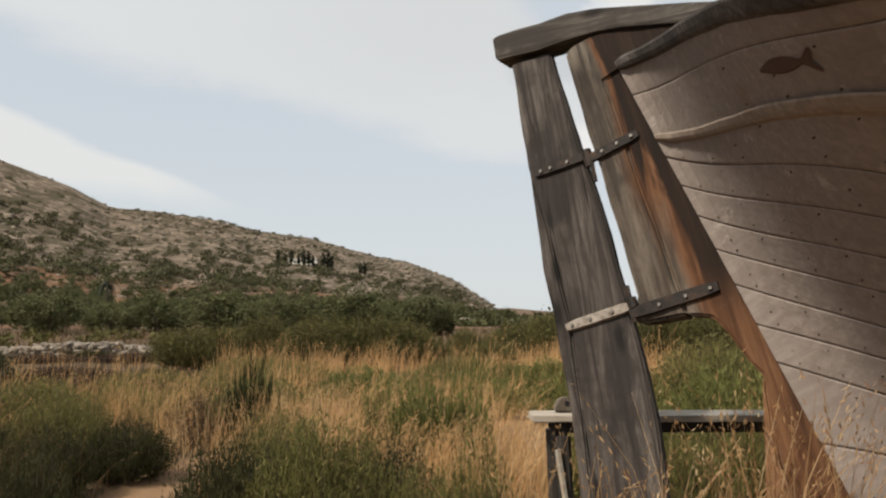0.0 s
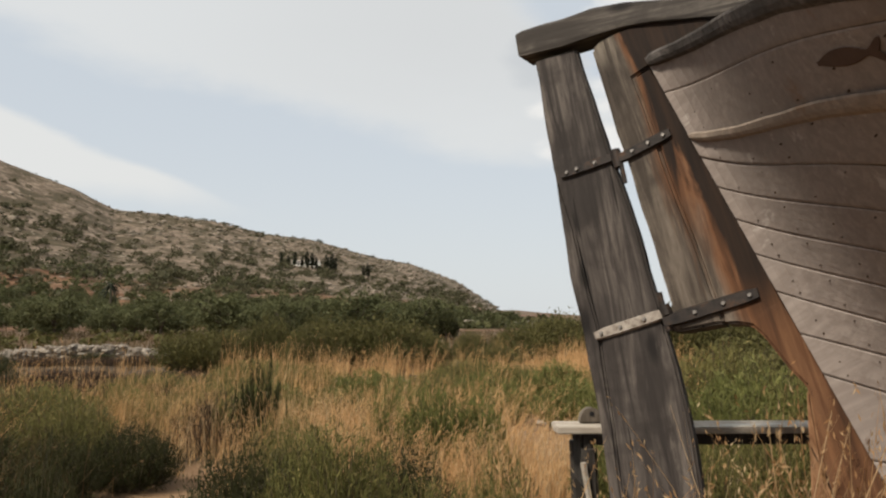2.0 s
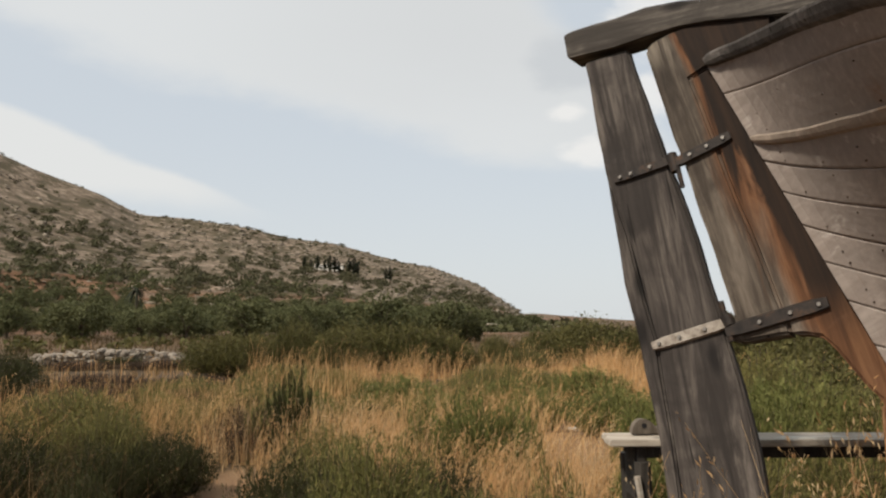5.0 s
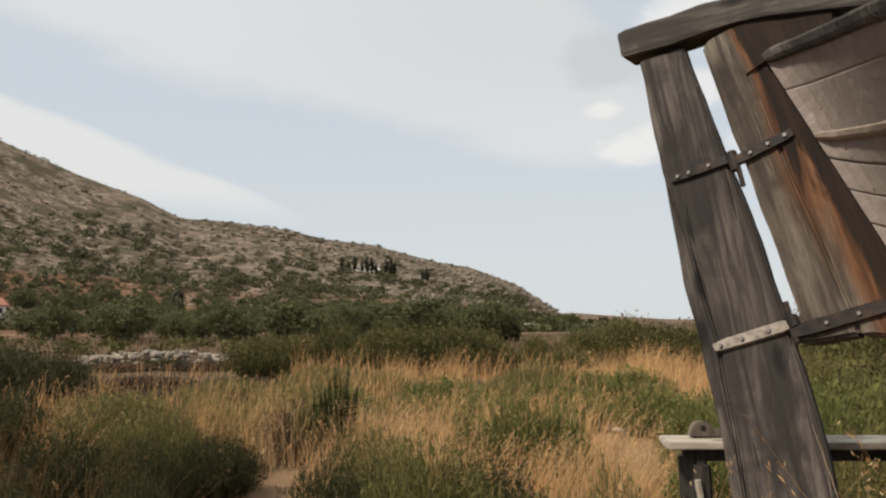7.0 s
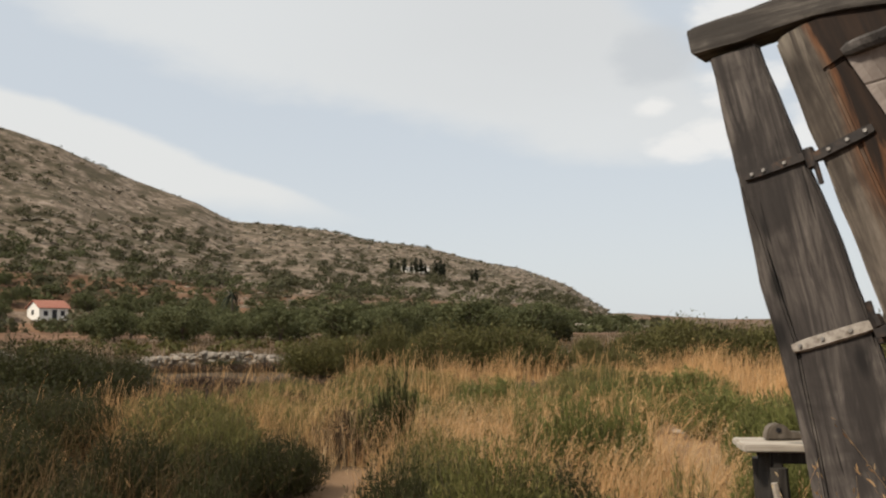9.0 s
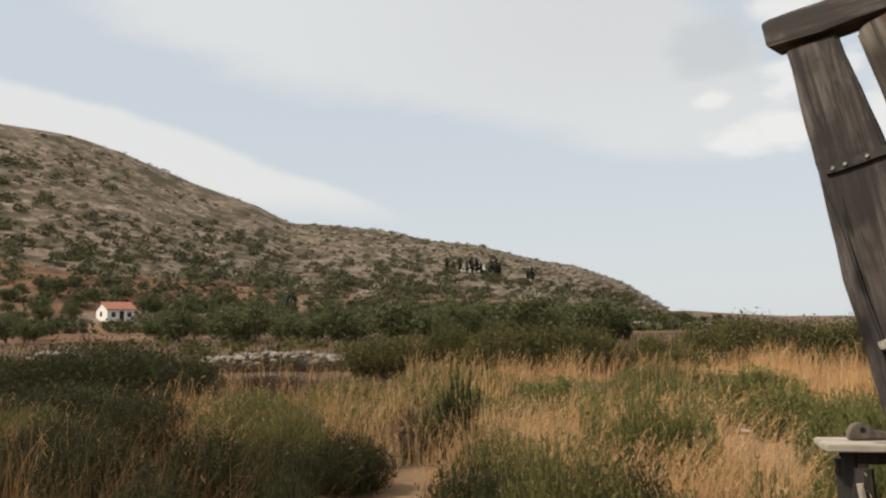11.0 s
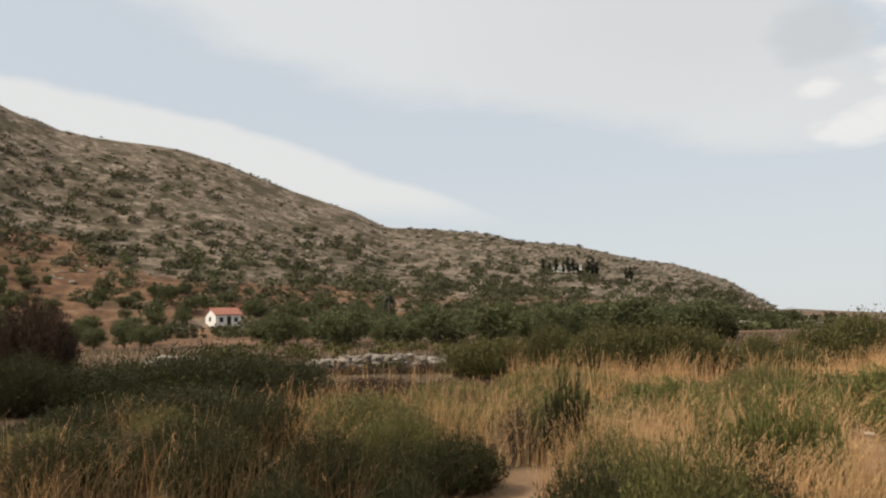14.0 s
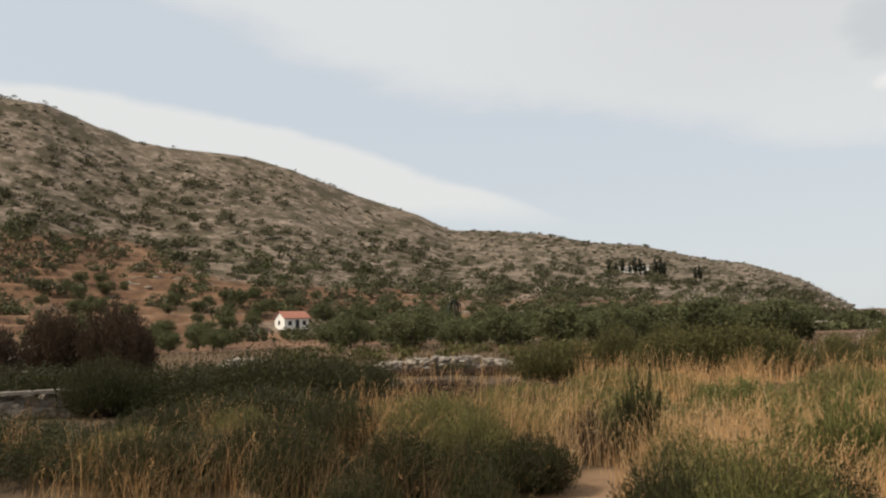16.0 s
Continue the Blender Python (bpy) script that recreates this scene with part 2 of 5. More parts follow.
def painted_plank(name, base, shade, turn):
    """Old greyish-pink paint on planks, chalky, with rust runs and grain showing through."""
    m = Mat(name, 0.8)
    turned = m.mapped(rot=(0, turn, 0))
    g = m.noise(34, 7, 0.68, m.mapped(scale=(0.07, 1, 1), src=turned), 0.5)
    blot = m.noise(2.3, 6, 0.65, turned, 0.7)
    c = m.mix(m.step(g, 0.36, 0.70), shade, base)
    c = m.mix(m.times(m.step(blot, 0.42, 0.7), 0.6), c, tuple(0.62 * x for x in base))
    pick = m.per_object()
    c = m.mix(m.times(pick, 0.35), c, tuple(0.7 * x for x in shade))
    run = m.noise(7, 5, 0.6, m.mapped(scale=(1, 1, 0.35)), 0.4)
    c = m.mix(m.times(m.step(run, 0.64, 0.76), 0.55), c, (0.17, 0.085, 0.035))
    fleck = m.noise(60, 4, 0.7)
    c = m.mix(m.times(m.step(fleck, 0.66, 0.72), 0.5), c, (0.06, 0.045, 0.035))
    wear = m.step(m.noise(11, 6, 0.7, m.mapped(scale=(0.25, 1, 1), src=turned)), 0.60, 0.68)
    c = m.mix(m.times(wear, 0.5), c, (0.36, 0.33, 0.30))
    return m.done(c, m.mix(0.5, g, fleck), 0.4, 0.004)


HULL_PAINT = painted_plank("hull_paint", (0.275, 0.236, 0.210), (0.195, 0.162, 0.143), 30)
RAIL_PAINT = painted_plank("rail_paint", (0.30, 0.245, 0.20), (0.19, 0.152, 0.122), 22)
SEAM = Mat("seam_tar").done((0.022, 0.016, 0.013))
CAP_WOOD = old_wood("cap_wood", (0.022, 0.019, 0.018), (0.06, 0.054, 0.05), (0.14, 0.125, 0.115), 20, "x")

m = Mat("old_iron", 0.62)
m.b.inputs["Metallic"].default_value = 0.35
n1 = m.noise(22, 6, 0.7)
IRON = m.done(m.ramp(n1, [(0.3, (0.012, 0.011, 0.011)), (0.55, (0.032, 0.026, 0.023)), (0.72, (0.085, 0.045, 0.025))]), n1, 0.5, 0.003)
m = Mat("pale_iron", 0.7)
n1 = m.noise(30, 6, 0.7)
PALE_IRON = m.done(m.ramp(n1, [(0.28, (0.07, 0.05, 0.035)), (0.45, (0.23, 0.20, 0.17)), (0.7, (0.36, 0.33, 0.29))]), n1, 0.5, 0.003)
m = Mat("bolt_steel", 0.5)
m.b.inputs["Metallic"].default_value = 0.7
BOLT = m.done((0.20, 0.185, 0.17))
NAIL = Mat("nail_rust", 0.8).done((0.045, 0.028, 0.02))
FISH = Mat("fish_paint", 0.7)
FISH = FISH.done(FISH.mix(FISH.noise(30), (0.045, 0.026, 0.018), (0.095, 0.058, 0.042)))

m = Mat("land", 0.95)
big = m.noise(0.012, 6, 0.6)
mid_ = m.noise(0.075, 7, 0.65)
small = m.noise(0.9, 6, 0.65)
peb = m.noise(26, 6, 0.7)
soil = m.ramp(small, [(0.3, (0.12, 0.068, 0.036)), (0.55, (0.20, 0.122, 0.066)), (0.8, (0.27, 0.18, 0.105))])
soil = m.mix(m.times(m.step(peb, 0.45, 0.75), 0.45), soil, (0.25, 0.185, 0.125))
# hill rock tones raised slightly, haze put into the colour
rock = m.ramp(m.noise(0.22, 8, 0.72), [(0.36, (0.066, 0.051, 0.033)), (0.51, (0.130, 0.097, 0.068)), (0.66, (0.28, 0.222, 0.175))])
scrub = m.ramp(m.noise(0.35, 6, 0.7), [(0.3, (0.034, 0.028, 0.014)), (0.6, (0.066, 0.051, 0.028)), (0.8, (0.11, 0.083, 0.05))])
hill = m.mix(m.step(mid_, 0.46, 0.56), rock, scrub)
att = m.t.nodes.new("ShaderNodeAttribute")
att.attribute_name = "ground_kind"
sp = m.t.nodes.new("ShaderNodeSeparateColor")
m.t.links.new(att.outputs["Color"], sp.inputs[0])
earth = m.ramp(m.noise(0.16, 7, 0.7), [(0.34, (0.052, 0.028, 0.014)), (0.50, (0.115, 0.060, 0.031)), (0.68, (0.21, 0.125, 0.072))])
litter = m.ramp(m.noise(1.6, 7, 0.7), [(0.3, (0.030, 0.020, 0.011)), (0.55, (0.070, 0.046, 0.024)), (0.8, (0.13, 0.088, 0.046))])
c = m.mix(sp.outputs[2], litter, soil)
c = m.mix(sp.outputs[0], c, hill)
c = m.mix(sp.outputs[1], c, earth)
LAND = m.done(c, m.mix(0.4, small, peb), 0.5, 0.05)


def foliage(name, cols, rough=0.75, through=0.3, spread=0.9):
    m = Mat(name, rough)
    r = m.island()
    n = m.noise(spread, 3)
    c = m.ramp(r, [(i / (len(cols) - 1) * 0.98 + 0.01, k) for i, k in enumerate(cols)])
    c = m.mix(m.times(m.step(n, 0.42, 0.66), 0.6), c, tuple(0.75 * x for x in cols[0]))
    c = m.mix(m.times(m.per_object(), 0.3), c, cols[-1])
    m.done(c)
    tr = m.t.nodes.new("ShaderNodeBsdfTranslucent")
    m.t.links.new(c, tr.inputs[0])
    mx = m.t.nodes.new("ShaderNodeMixShader")
    mx.inputs[0].default_value = through
    out = m.t.nodes["Material Output"]
    m.t.links.new(m.b.outputs[0], mx.inputs[1])
    m.t.links.new(tr.outputs[0], mx.inputs[2])
    m.t.links.new(mx.outputs[0], out.inputs[0])
    return m.m


BROOM = foliage("broom_leaf", [(0.056, 0.058, 0.016), (0.102, 0.104, 0.028), (0.155, 0.150, 0.044), (0.24, 0.195, 0.075)])
SPRIG = foliage("sprig_leaf", [(0.082, 0.090, 0.024), (0.135, 0.142, 0.040), (0.20, 0.195, 0.065)])
# darker tone also carries the dimmer light over the left side
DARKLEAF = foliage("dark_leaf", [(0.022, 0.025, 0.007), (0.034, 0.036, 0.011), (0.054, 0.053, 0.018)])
OLIVE = foliage("olive_leaf", [(0.056, 0.056, 0.017), (0.090, 0.086, 0.027), (0.14, 0.122, 0.044)])
GROVE = foliage("grove_leaf", [(0.052, 0.058, 0.023), (0.078, 0.085, 0.034), (0.115, 0.118, 0.052)], spread=0.5)
# hill shrub tones kept lighter, standing in for haze over distance
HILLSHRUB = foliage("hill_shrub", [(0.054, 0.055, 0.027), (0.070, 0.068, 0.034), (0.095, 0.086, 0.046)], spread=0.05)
CYPRESS = foliage("cypress_leaf", [(0.018, 0.024, 0.014), (0.035, 0.042, 0.022)])
BROWNLEAF = foliage("brown_leaf", [(0.036, 0.021, 0.013), (0.052, 0.031, 0.019), (0.075, 0.048, 0.028)])
STRAW = foliage("straw", [(0.31, 0.148, 0.050), (0.52, 0.275, 0.102), (0.64, 0.38, 0.165), (0.70, 0.48, 0.255)], through=0.35, spread=0.5)
PALE_STRAW = foliage("pale_straw", [(0.26, 0.135, 0.055), (0.46, 0.28, 0.13), (0.58, 0.41, 0.225), (0.64, 0.50, 0.31)], through=0.35, spread=0.5)
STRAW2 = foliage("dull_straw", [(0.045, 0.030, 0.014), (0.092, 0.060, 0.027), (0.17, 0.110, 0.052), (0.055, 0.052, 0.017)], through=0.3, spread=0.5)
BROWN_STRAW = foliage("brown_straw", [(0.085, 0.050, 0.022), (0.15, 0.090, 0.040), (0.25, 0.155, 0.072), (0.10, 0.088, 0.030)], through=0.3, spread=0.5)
TWIG = Mat("twig", 0.9)
TWIG = TWIG.done(TWIG.mix(TWIG.noise(8), (0.035, 0.026, 0.02), (0.12, 0.09, 0.065)))
BARK = Mat("bark", 0.9)
bn = BARK.noise(5, 6, 0.7)
BARK = BARK.done(BARK.mix(bn, (0.03, 0.024, 0.018), (0.13, 0.105, 0.08)), bn, 0.6, 0.05)
STONE = Mat("dry_stone", 0.9)
sn = STONE.noise(3.5, 7, 0.7)
STONE = STONE.done(STONE.mix(STONE.times(STONE.per_object(), 0.5), STONE.ramp(sn, [(0.3, (0.12, 0.10, 0.078)), (0.5, (0.27, 0.235, 0.195)), (0.75, (0.42, 0.385, 0.335))]), (0.20, 0.165, 0.125)), sn, 0.6, 0.05)
# stone paled a little: distance haze painted into the base colour
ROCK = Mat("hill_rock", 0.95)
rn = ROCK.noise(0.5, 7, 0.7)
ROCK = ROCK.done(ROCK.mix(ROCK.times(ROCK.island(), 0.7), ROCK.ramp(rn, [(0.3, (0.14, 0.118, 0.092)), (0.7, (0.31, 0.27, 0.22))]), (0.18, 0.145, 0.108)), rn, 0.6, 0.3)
PLASTER = Mat("white_plaster", 0.85)
PLASTER = PLASTER.done(PLASTER.mix(PLASTER.noise(0.6, 6), (0.62, 0.60, 0.55), (0.80, 0.78, 0.73)))
ROOFTILE = Mat("roof_tile", 0.85)
ROOFTILE = ROOFTILE.done(ROOFTILE.mix(ROOFTILE.noise(1.4, 5), (0.24, 0.085, 0.06), (0.36, 0.17, 0.12)))
DARKGLASS = Mat("dark_opening", 0.4).done((0.02, 0.02, 0.022))

# ---------------------------------------------------------------- mesh helpers
rng = np.random.default_rng(7)


def mesh_from(name, verts, faces, mat, smooth=False):
    """A mesh from arrays; faces all have the same number of corners."""
    verts, faces = np.asarray(verts, np.float32), np.asarray(faces, np.int32)
    me = bpy.data.meshes.new(name)
    me.vertices.add(len(verts))
    me.vertices.foreach_set("co", verts.ravel())
    k = faces.shape[1]
    me.loops.add(faces.size)
    me.loops.foreach_set("vertex_index", faces.ravel())
    me.polygons.add(len(faces))
    me.polygons.foreach_set("loop_start", np.arange(0, faces.size, k, dtype=np.int32))
    me.polygons.foreach_set("loop_total", np.full(len(faces), k, np.int32))
    if smooth:
        me.polygons.foreach_set("use_smooth", np.ones(len(faces), bool))
    me.update(calc_edges=True)
    me.validate()
    me.materials.append(mat)
    return me


def part(name, data, material, parent, label="", m=None):
    """One mesh under a thing or a part; data is a bmesh or a mesh."""
    if isinstance(data, bmesh.types.BMesh):
        me = bpy.data.meshes.new(name)
        data.to_mesh(me)
        data.free()
        me.materials.append(material)
    else:
        me = data
    ob = new(name, me)
    ob.parent = parent
    if m is not None:
        ob.matrix_basis = m
    if label:
        ob["label"] = label
    return ob


def thing(name, label, category, m=None, group="", kind=""):
    ob = new(name)
    ob.empty_display_size = 0.2
    if m is not None:
        ob.matrix_basis = m
    return tagged(ob, label, category, group, kind)


def repeat(ob, m):
    """A copy of a thing at the pose and size m, whatever the size of the first one."""
    return copy_thing(ob, m @ Matrix.Diagonal((*(1.0 / k for k in ob.scale), 1)))


def rough_up(bm, amount, scale, seed=0.0):
    for v in bm.verts:
        v.co += noise.noise_vector(v.co * scale + Vector((seed, seed * 1.7, -seed))) * amount


def board(outline, thick, bevel=0.006, y0=0.0, wob=0.0, seed=0.0):
    """A plank cut to an outline in the x-z plane, `thick` deep about y0, with worn edges."""
    bm = bmesh.new()
    vs = [bm.verts.new((x, y0 - thick / 2, z)) for x, z in outline]
    f = bm.faces.new(vs)
    r = bmesh.ops.extrude_face_region(bm, geom=[f])
    for v in r["geom"]:
        if isinstance(v, bmesh.types.BMVert):
            v.co.y += thick
    bmesh.ops.recalc_face_normals(bm, faces=bm.faces)
    if bevel:
        bmesh.ops.bevel(bm, geom=list(bm.edges), offset=bevel, segments=2, affect="EDGES")
    if wob:
        bmesh.ops.triangulate(bm, faces=[f for f in bm.faces if len(f.verts) > 4])
        bmesh.ops.subdivide_edges(bm, edges=[e for e in bm.edges if e.calc_length() > 0.12], cuts=2, use_grid_fill=True)
        rough_up(bm, wob, 7.0, seed)
    return bm


def box(sx, sy, sz, c=(0, 0, 0), bevel=0.004):
    bm = bmesh.new()
    bmesh.ops.create_cube(bm, size=1.0)
    for v in bm.verts:
        v.co = Vector((v.co.x * sx + c[0], v.co.y * sy + c[1], v.co.z * sz + c[2]))
    if bevel:
        bmesh.ops.bevel(bm, geom=list(bm.edges), offset=bevel, segments=2, affect="EDGES")
    return bm


def rod(a, b, r0, r1=None, sides=8, bm=None):
    """A tapered round bar from a to b."""
    bm = bm or bmesh.new()
    a, b = Vector(a), Vector(b)
    q = (b - a).to_track_quat("Z", "Y").to_matrix()
    r1 = r0 if r1 is None else r1
    rings = []
    for p, r in ((a, r0), (b, r1)):
        rings.append([bm.verts.new(p + q @ Vector((r * math.cos(k * math.tau / sides), r * math.sin(k * math.tau / sides), 0))) for k in range(sides)])
    for k in range(sides):
        bm.faces.new((rings[0][k], rings[0][(k + 1) % sides], rings[1][(k + 1) % sides], rings[1][k]))
    bm.faces.new(rings[0][::-1])
    bm.faces.new(rings[1])
    return bm


def leaf_tris(centres, size, rs, flat=0.5):
    """A small pointed leaf at every centre, turned at random."""
    n = len(centres)
    d = rs.normal(size=(n, 3))
    d /= np.linalg.norm(d, axis=1)[:, None]
    e = rs.normal(size=(n, 3))
    e -= (e * d).sum(1)[:, None] * d
    e /= np.linalg.norm(e, axis=1)[:, None]
    s = (size * rs.uniform(0.6, 1.4, n))[:, None]
    v = np.stack([centres - d * s, centres + e * s * flat, centres + d * s, centres - e * s * flat], 1).reshape(-1, 3)
    return v, np.arange(4 * n).reshape(-1, 4)


def sm(x):
    x = min(max(x, 0.0), 1.0)
    return x * x * (3 - 2 * x)


# ---------------------------------------------------------------- land: one sheet to the horizon
RIDGE = [(-180, 3), (-110, 6), (-75, 13), (-60, 15.6), (-52.3, 15.75), (-49.7, 15.6), (-46.6, 14.3), (-44.2, 13.45), (-40.9, 13.15), (-38.2, 12.9),
         (-33.6, 11.95), (-28.9, 10.0), (-25, 8.75), (-22.5, 7.45), (-16.4, 7.12), (-13, 6.32), (-9.5, 5.88), (-5.4, 4.76), (-2.6, 4.27), (0.8, 2.95), (4.0, 0.7), (6.5, 0.0), (180, 0.0)]
RA, RE = np.array([a for a, _ in RIDGE], float), np.array([e for _, e in RIDGE], float)
FOOT = 125.0


def fbm(x, y, scale, octaves=4, seed=0.0):
    """Smooth value noise on arrays."""
    out, amp, tot = np.zeros_like(x), 1.0, 0.0
    for o in range(octaves):
        k = 2.0 ** o / scale
        u, v = x * k + 17.3 * o + seed, y * k - 9.1 * o + seed * 1.3
        i, j = np.floor(u), np.floor(v)
        a, b = u - i, v - j
        a, b = a * a * (3 - 2 * a), b * b * (3 - 2 * b)
        h = lambda p, q: np.modf(np.abs(np.sin(p * 127.1 + q * 311.7 + 74.7 * seed) * 43758.5453))[0]
        out += amp * ((h(i, j) * (1 - a) + h(i + 1, j) * a) * (1 - b) + (h(i, j + 1) * (1 - a) + h(i + 1, j + 1) * a) * b - 0.5)
        tot += amp
        amp *= 0.5
    return out / tot


def land_height(x, y):
    x, y = np.asarray(x, float), np.asarray(y, float)
    r, az = np.hypot(x, y), np.degrees(np.arctan2(x, y))
    el = np.interp(az, RA, RE)
    R = 540.0 + 1.2 * np.clip(az, -60, 10)
    t = np.clip((r - FOOT) / (R - FOOT), 0, 1.0)
    h = np.tan(np.radians(el)) * R * 1.005 * t ** 1.85
    low_ = np.clip((r - 140) / 40, 0, 1) * np.clip((330 - r) / 60, 0, 1)
    wav = h + 2.0 * fbm(x, y, 70, 2, 8.0)
    fr = wav / 2.6 - np.floor(wav / 2.6)
    h = h + low_ * 2.6 * (np.clip((fr - 0.72) / 0.28, 0, 1) - fr) * 0.8
    past = np.clip((r - R) / 500.0, 0, 1)
    h = h * (1 - 0.8 * past * past * (3 - 2 * past))
    h = h + 0.05 * np.minimum(h, 60) * fbm(x, y, 60, 4) * 1.6
    far = np.clip((r - 900) / 700.0, 0, 1) * np.interp(az, [-30, 0, 5, 8, 11, 16, 40, 60, 120, 180], [0, 19, 22.5, 16, 10, 8, 20, 45, 30, 0])
    near = np.clip(1 - r / 60, 0, 1)
    bump = 0.07 * fbm(x, y, 3.0, 3) * np.clip((r - 1.0) / 4, 0, 1) * near + 0.5 * fbm(x, y, 30, 3, 2.0) * np.clip((r - 14) / 40, 0, 1) * np.clip(1 - (r - 120) / 400, 0.1, 1)
    hx = np.hypot(x - 2.6, y - 2.0)
    bump = bump * np.clip((hx - 2.2) / 2.5, 0.1, 1)
    return h + far + bump


az_f = np.radians(np.concatenate([np.arange(-180, -64, 4.0), np.arange(-64, 26, 0.33), np.arange(26, 180, 4.0)]))
r_f = np.concatenate([np.linspace(0.4, 14, 60), 14 * (140 / 14) ** (np.arange(1, 81) / 80), 140 + 1.6 * np.arange(1, 126), 340 * (4200 / 340) ** (np.arange(1, 121) / 120)])
A, Rr = np.meshgrid(az_f, r_f)
X, Y = Rr * np.sin(A), Rr * np.cos(A)
Z = land_height(X, Y)
nr, na = X.shape
V = np.stack([X, Y, Z], -1).reshape(-1, 3)
i, j = np.meshgrid(np.arange(nr - 1), np.arange(na), indexing="ij")
j2 = (j + 1) % na
Fq = np.stack([i * na + j, i * na + j2, (i + 1) * na + j2, (i + 1) * na + j], -1).reshape(-1, 4)[:, ::-1]
V = np.vstack([V, [[0, 0, 0]]])
me = mesh_from("ground", V, Fq, LAND, True)
cap = bmesh.new()
cap.from_mesh(me)
cap.verts.ensure_lookup_table()
for k in range(na):
    cap.faces.new((cap.verts[len(V) - 1], cap.verts[(k + 1) % na], cap.verts[k])).smooth = True
bmesh.ops.recalc_face_normals(cap, faces=cap.faces)
cap.to_mesh(me)
cap.free()
ground = new("ground", me)
tagged(ground, "dry sandy earth rising to a rocky scrub hillside", "ground", kind="structure")


def ground_kind(x, y):
    r, az = np.hypot(x, y), np.degrees(np.arctan2(x, y))
    hillside = np.clip((r - 70) / 60, 0, 1)
    n = fbm(x, y, 55, 4, 5.0)
    el = np.degrees(np.arctan2(land_height(x, y) - 1.4, np.maximum(r, 1)))
    top = np.interp(az, [-90, -60, -52, -44, -34.5, -26.6, -12.4, 0, 8], [8, 8, 7.2, 6.0, 4.4, 3.3, 1.8, 1.4, 0.8])
    band = np.clip((top - el + 3.2 * n) / 0.5, 0, 1) * np.clip((r - 105) / 30, 0, 1)
    terr = band * np.clip((np.interp(az, [-90, -45, -30, -12, 8], [0.75, 0.75, 0.5, 0.35, 0.3]) + 1.6 * fbm(x, y, 26, 3, 2.5)) * 2.2, 0, 1)
    ledge = np.exp(-((el - np.interp(az, [-34, -20, -12], [2.9, 2.4, 1.8])) / 0.26) ** 2) * np.clip((fbm(x, y, 40, 2, 3.5) + 0.22) * 4, 0, 1) * np.clip((r - 105) / 30, 0, 1)
    terr = np.maximum(terr, ledge * np.interp(az, [-36, -30, -12, -6], [0, 1, 1, 0]))
    return hillside, terr


PATHS = [(-1.75, 5.6), (-2.05, 6.4), (-2.18, 7.1), (-2.0, 7.9), (-2.1, 8.5)]
# second patch is unseen pale earth, added to bounce light onto the hull
BARE = [(0.95, 9.2, 0.28, 0.7), (0.3, 1.2, 3.4, 2.7), (1.0, 11.7, 1.1, 0.75), (1.5, 10.4, 0.75, 0.9), (0.4, 9.6, 0.4, 0.5), (-8.5, 11.5, 1.6, 0.7)]


def open_ground(x, y):
    """1 where grass may stand, 0 on the trodden bare earth and the added patch."""
    k = np.ones_like(x)
    for a, b, rx, ry in BARE:
        k *= np.clip(((x - a) / rx) ** 2 + ((y - b) / ry) ** 2 - 0.7, 0, 1)
    d = np.full_like(x, 9.0)
    for (a, b), (c_, e) in zip(PATHS, PATHS[1:]):
        q = np.clip(((x - a) * (c_ - a) + (y - b) * (e - b)) / ((c_ - a) ** 2 + (e - b) ** 2), 0, 1)
        d = np.minimum(d, np.hypot(x - a - q * (c_ - a), y - b - q * (e - b)))
    return k * np.clip((d - 0.30) / 0.2, 0, 1)


hs, tr = ground_kind(V[:, 0], V[:, 1])
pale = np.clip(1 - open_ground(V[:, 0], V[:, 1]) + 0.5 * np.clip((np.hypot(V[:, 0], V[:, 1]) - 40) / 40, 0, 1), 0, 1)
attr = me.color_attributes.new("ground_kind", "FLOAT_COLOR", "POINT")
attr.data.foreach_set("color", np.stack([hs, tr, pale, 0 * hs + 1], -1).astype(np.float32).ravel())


def on_land(x, y):
    return float(land_height(np.array([x]), np.array([y]))[0])


# ---------------------------------------------------------------- the boat, in its own axes: x forward, y to port of the plane, z up the sternpost
BOAT = Matrix(((0.81716, 0.57327, 0.06011, 0.74904), (-0.57641, 0.81270, 0.08521, 3.62462), (0.0, -0.10428, 0.99455, 1.4533), (0, 0, 0, 1)))
LENGTH = 5.6


def rabbet(u):
    return 0.436 - 0.515 * u


def beam(u):
    return 0.30 + 1.08 * sm((u + 0.5) / 1.25)


def fullness(d):
    return sm(d / 0.85) * sm((LENGTH - d) / 1.3)


def skin(d, u, side=-1, off=0.0):
    """The outside of the planking, d forward of the sternpost at height u."""
    return Vector((rabbet(u) * (1 - sm((d - 1.0) / 3.5)) + d, side * (0.03 + beam(u) * fullness(d) + off), u))


# seams of the planking from the top: height at the post, even fall and swelling fall towards the full of the hull
SEAMS = [(0.897, -0.132, 0.603), (0.778, -0.06, 0.46), (0.595, 0.175, 0.193), (0.512, 0.40, 0.055), (0.396, 0.425, 0.02), (0.277, 0.44, -0.01), (0.152, 0.385, 0.005),
         (0.025, 0.37, -0.01), (-0.113, 0.253, 0.038), (-0.238, 0.28, 0.0), (-0.488, 0.065, 0.04), (-0.66, 0.04, 0.02), (-0.83, 0.0, 0.02), (-1.0, 0.0, 0.0), (-1.18, 0.0, 0.0)]
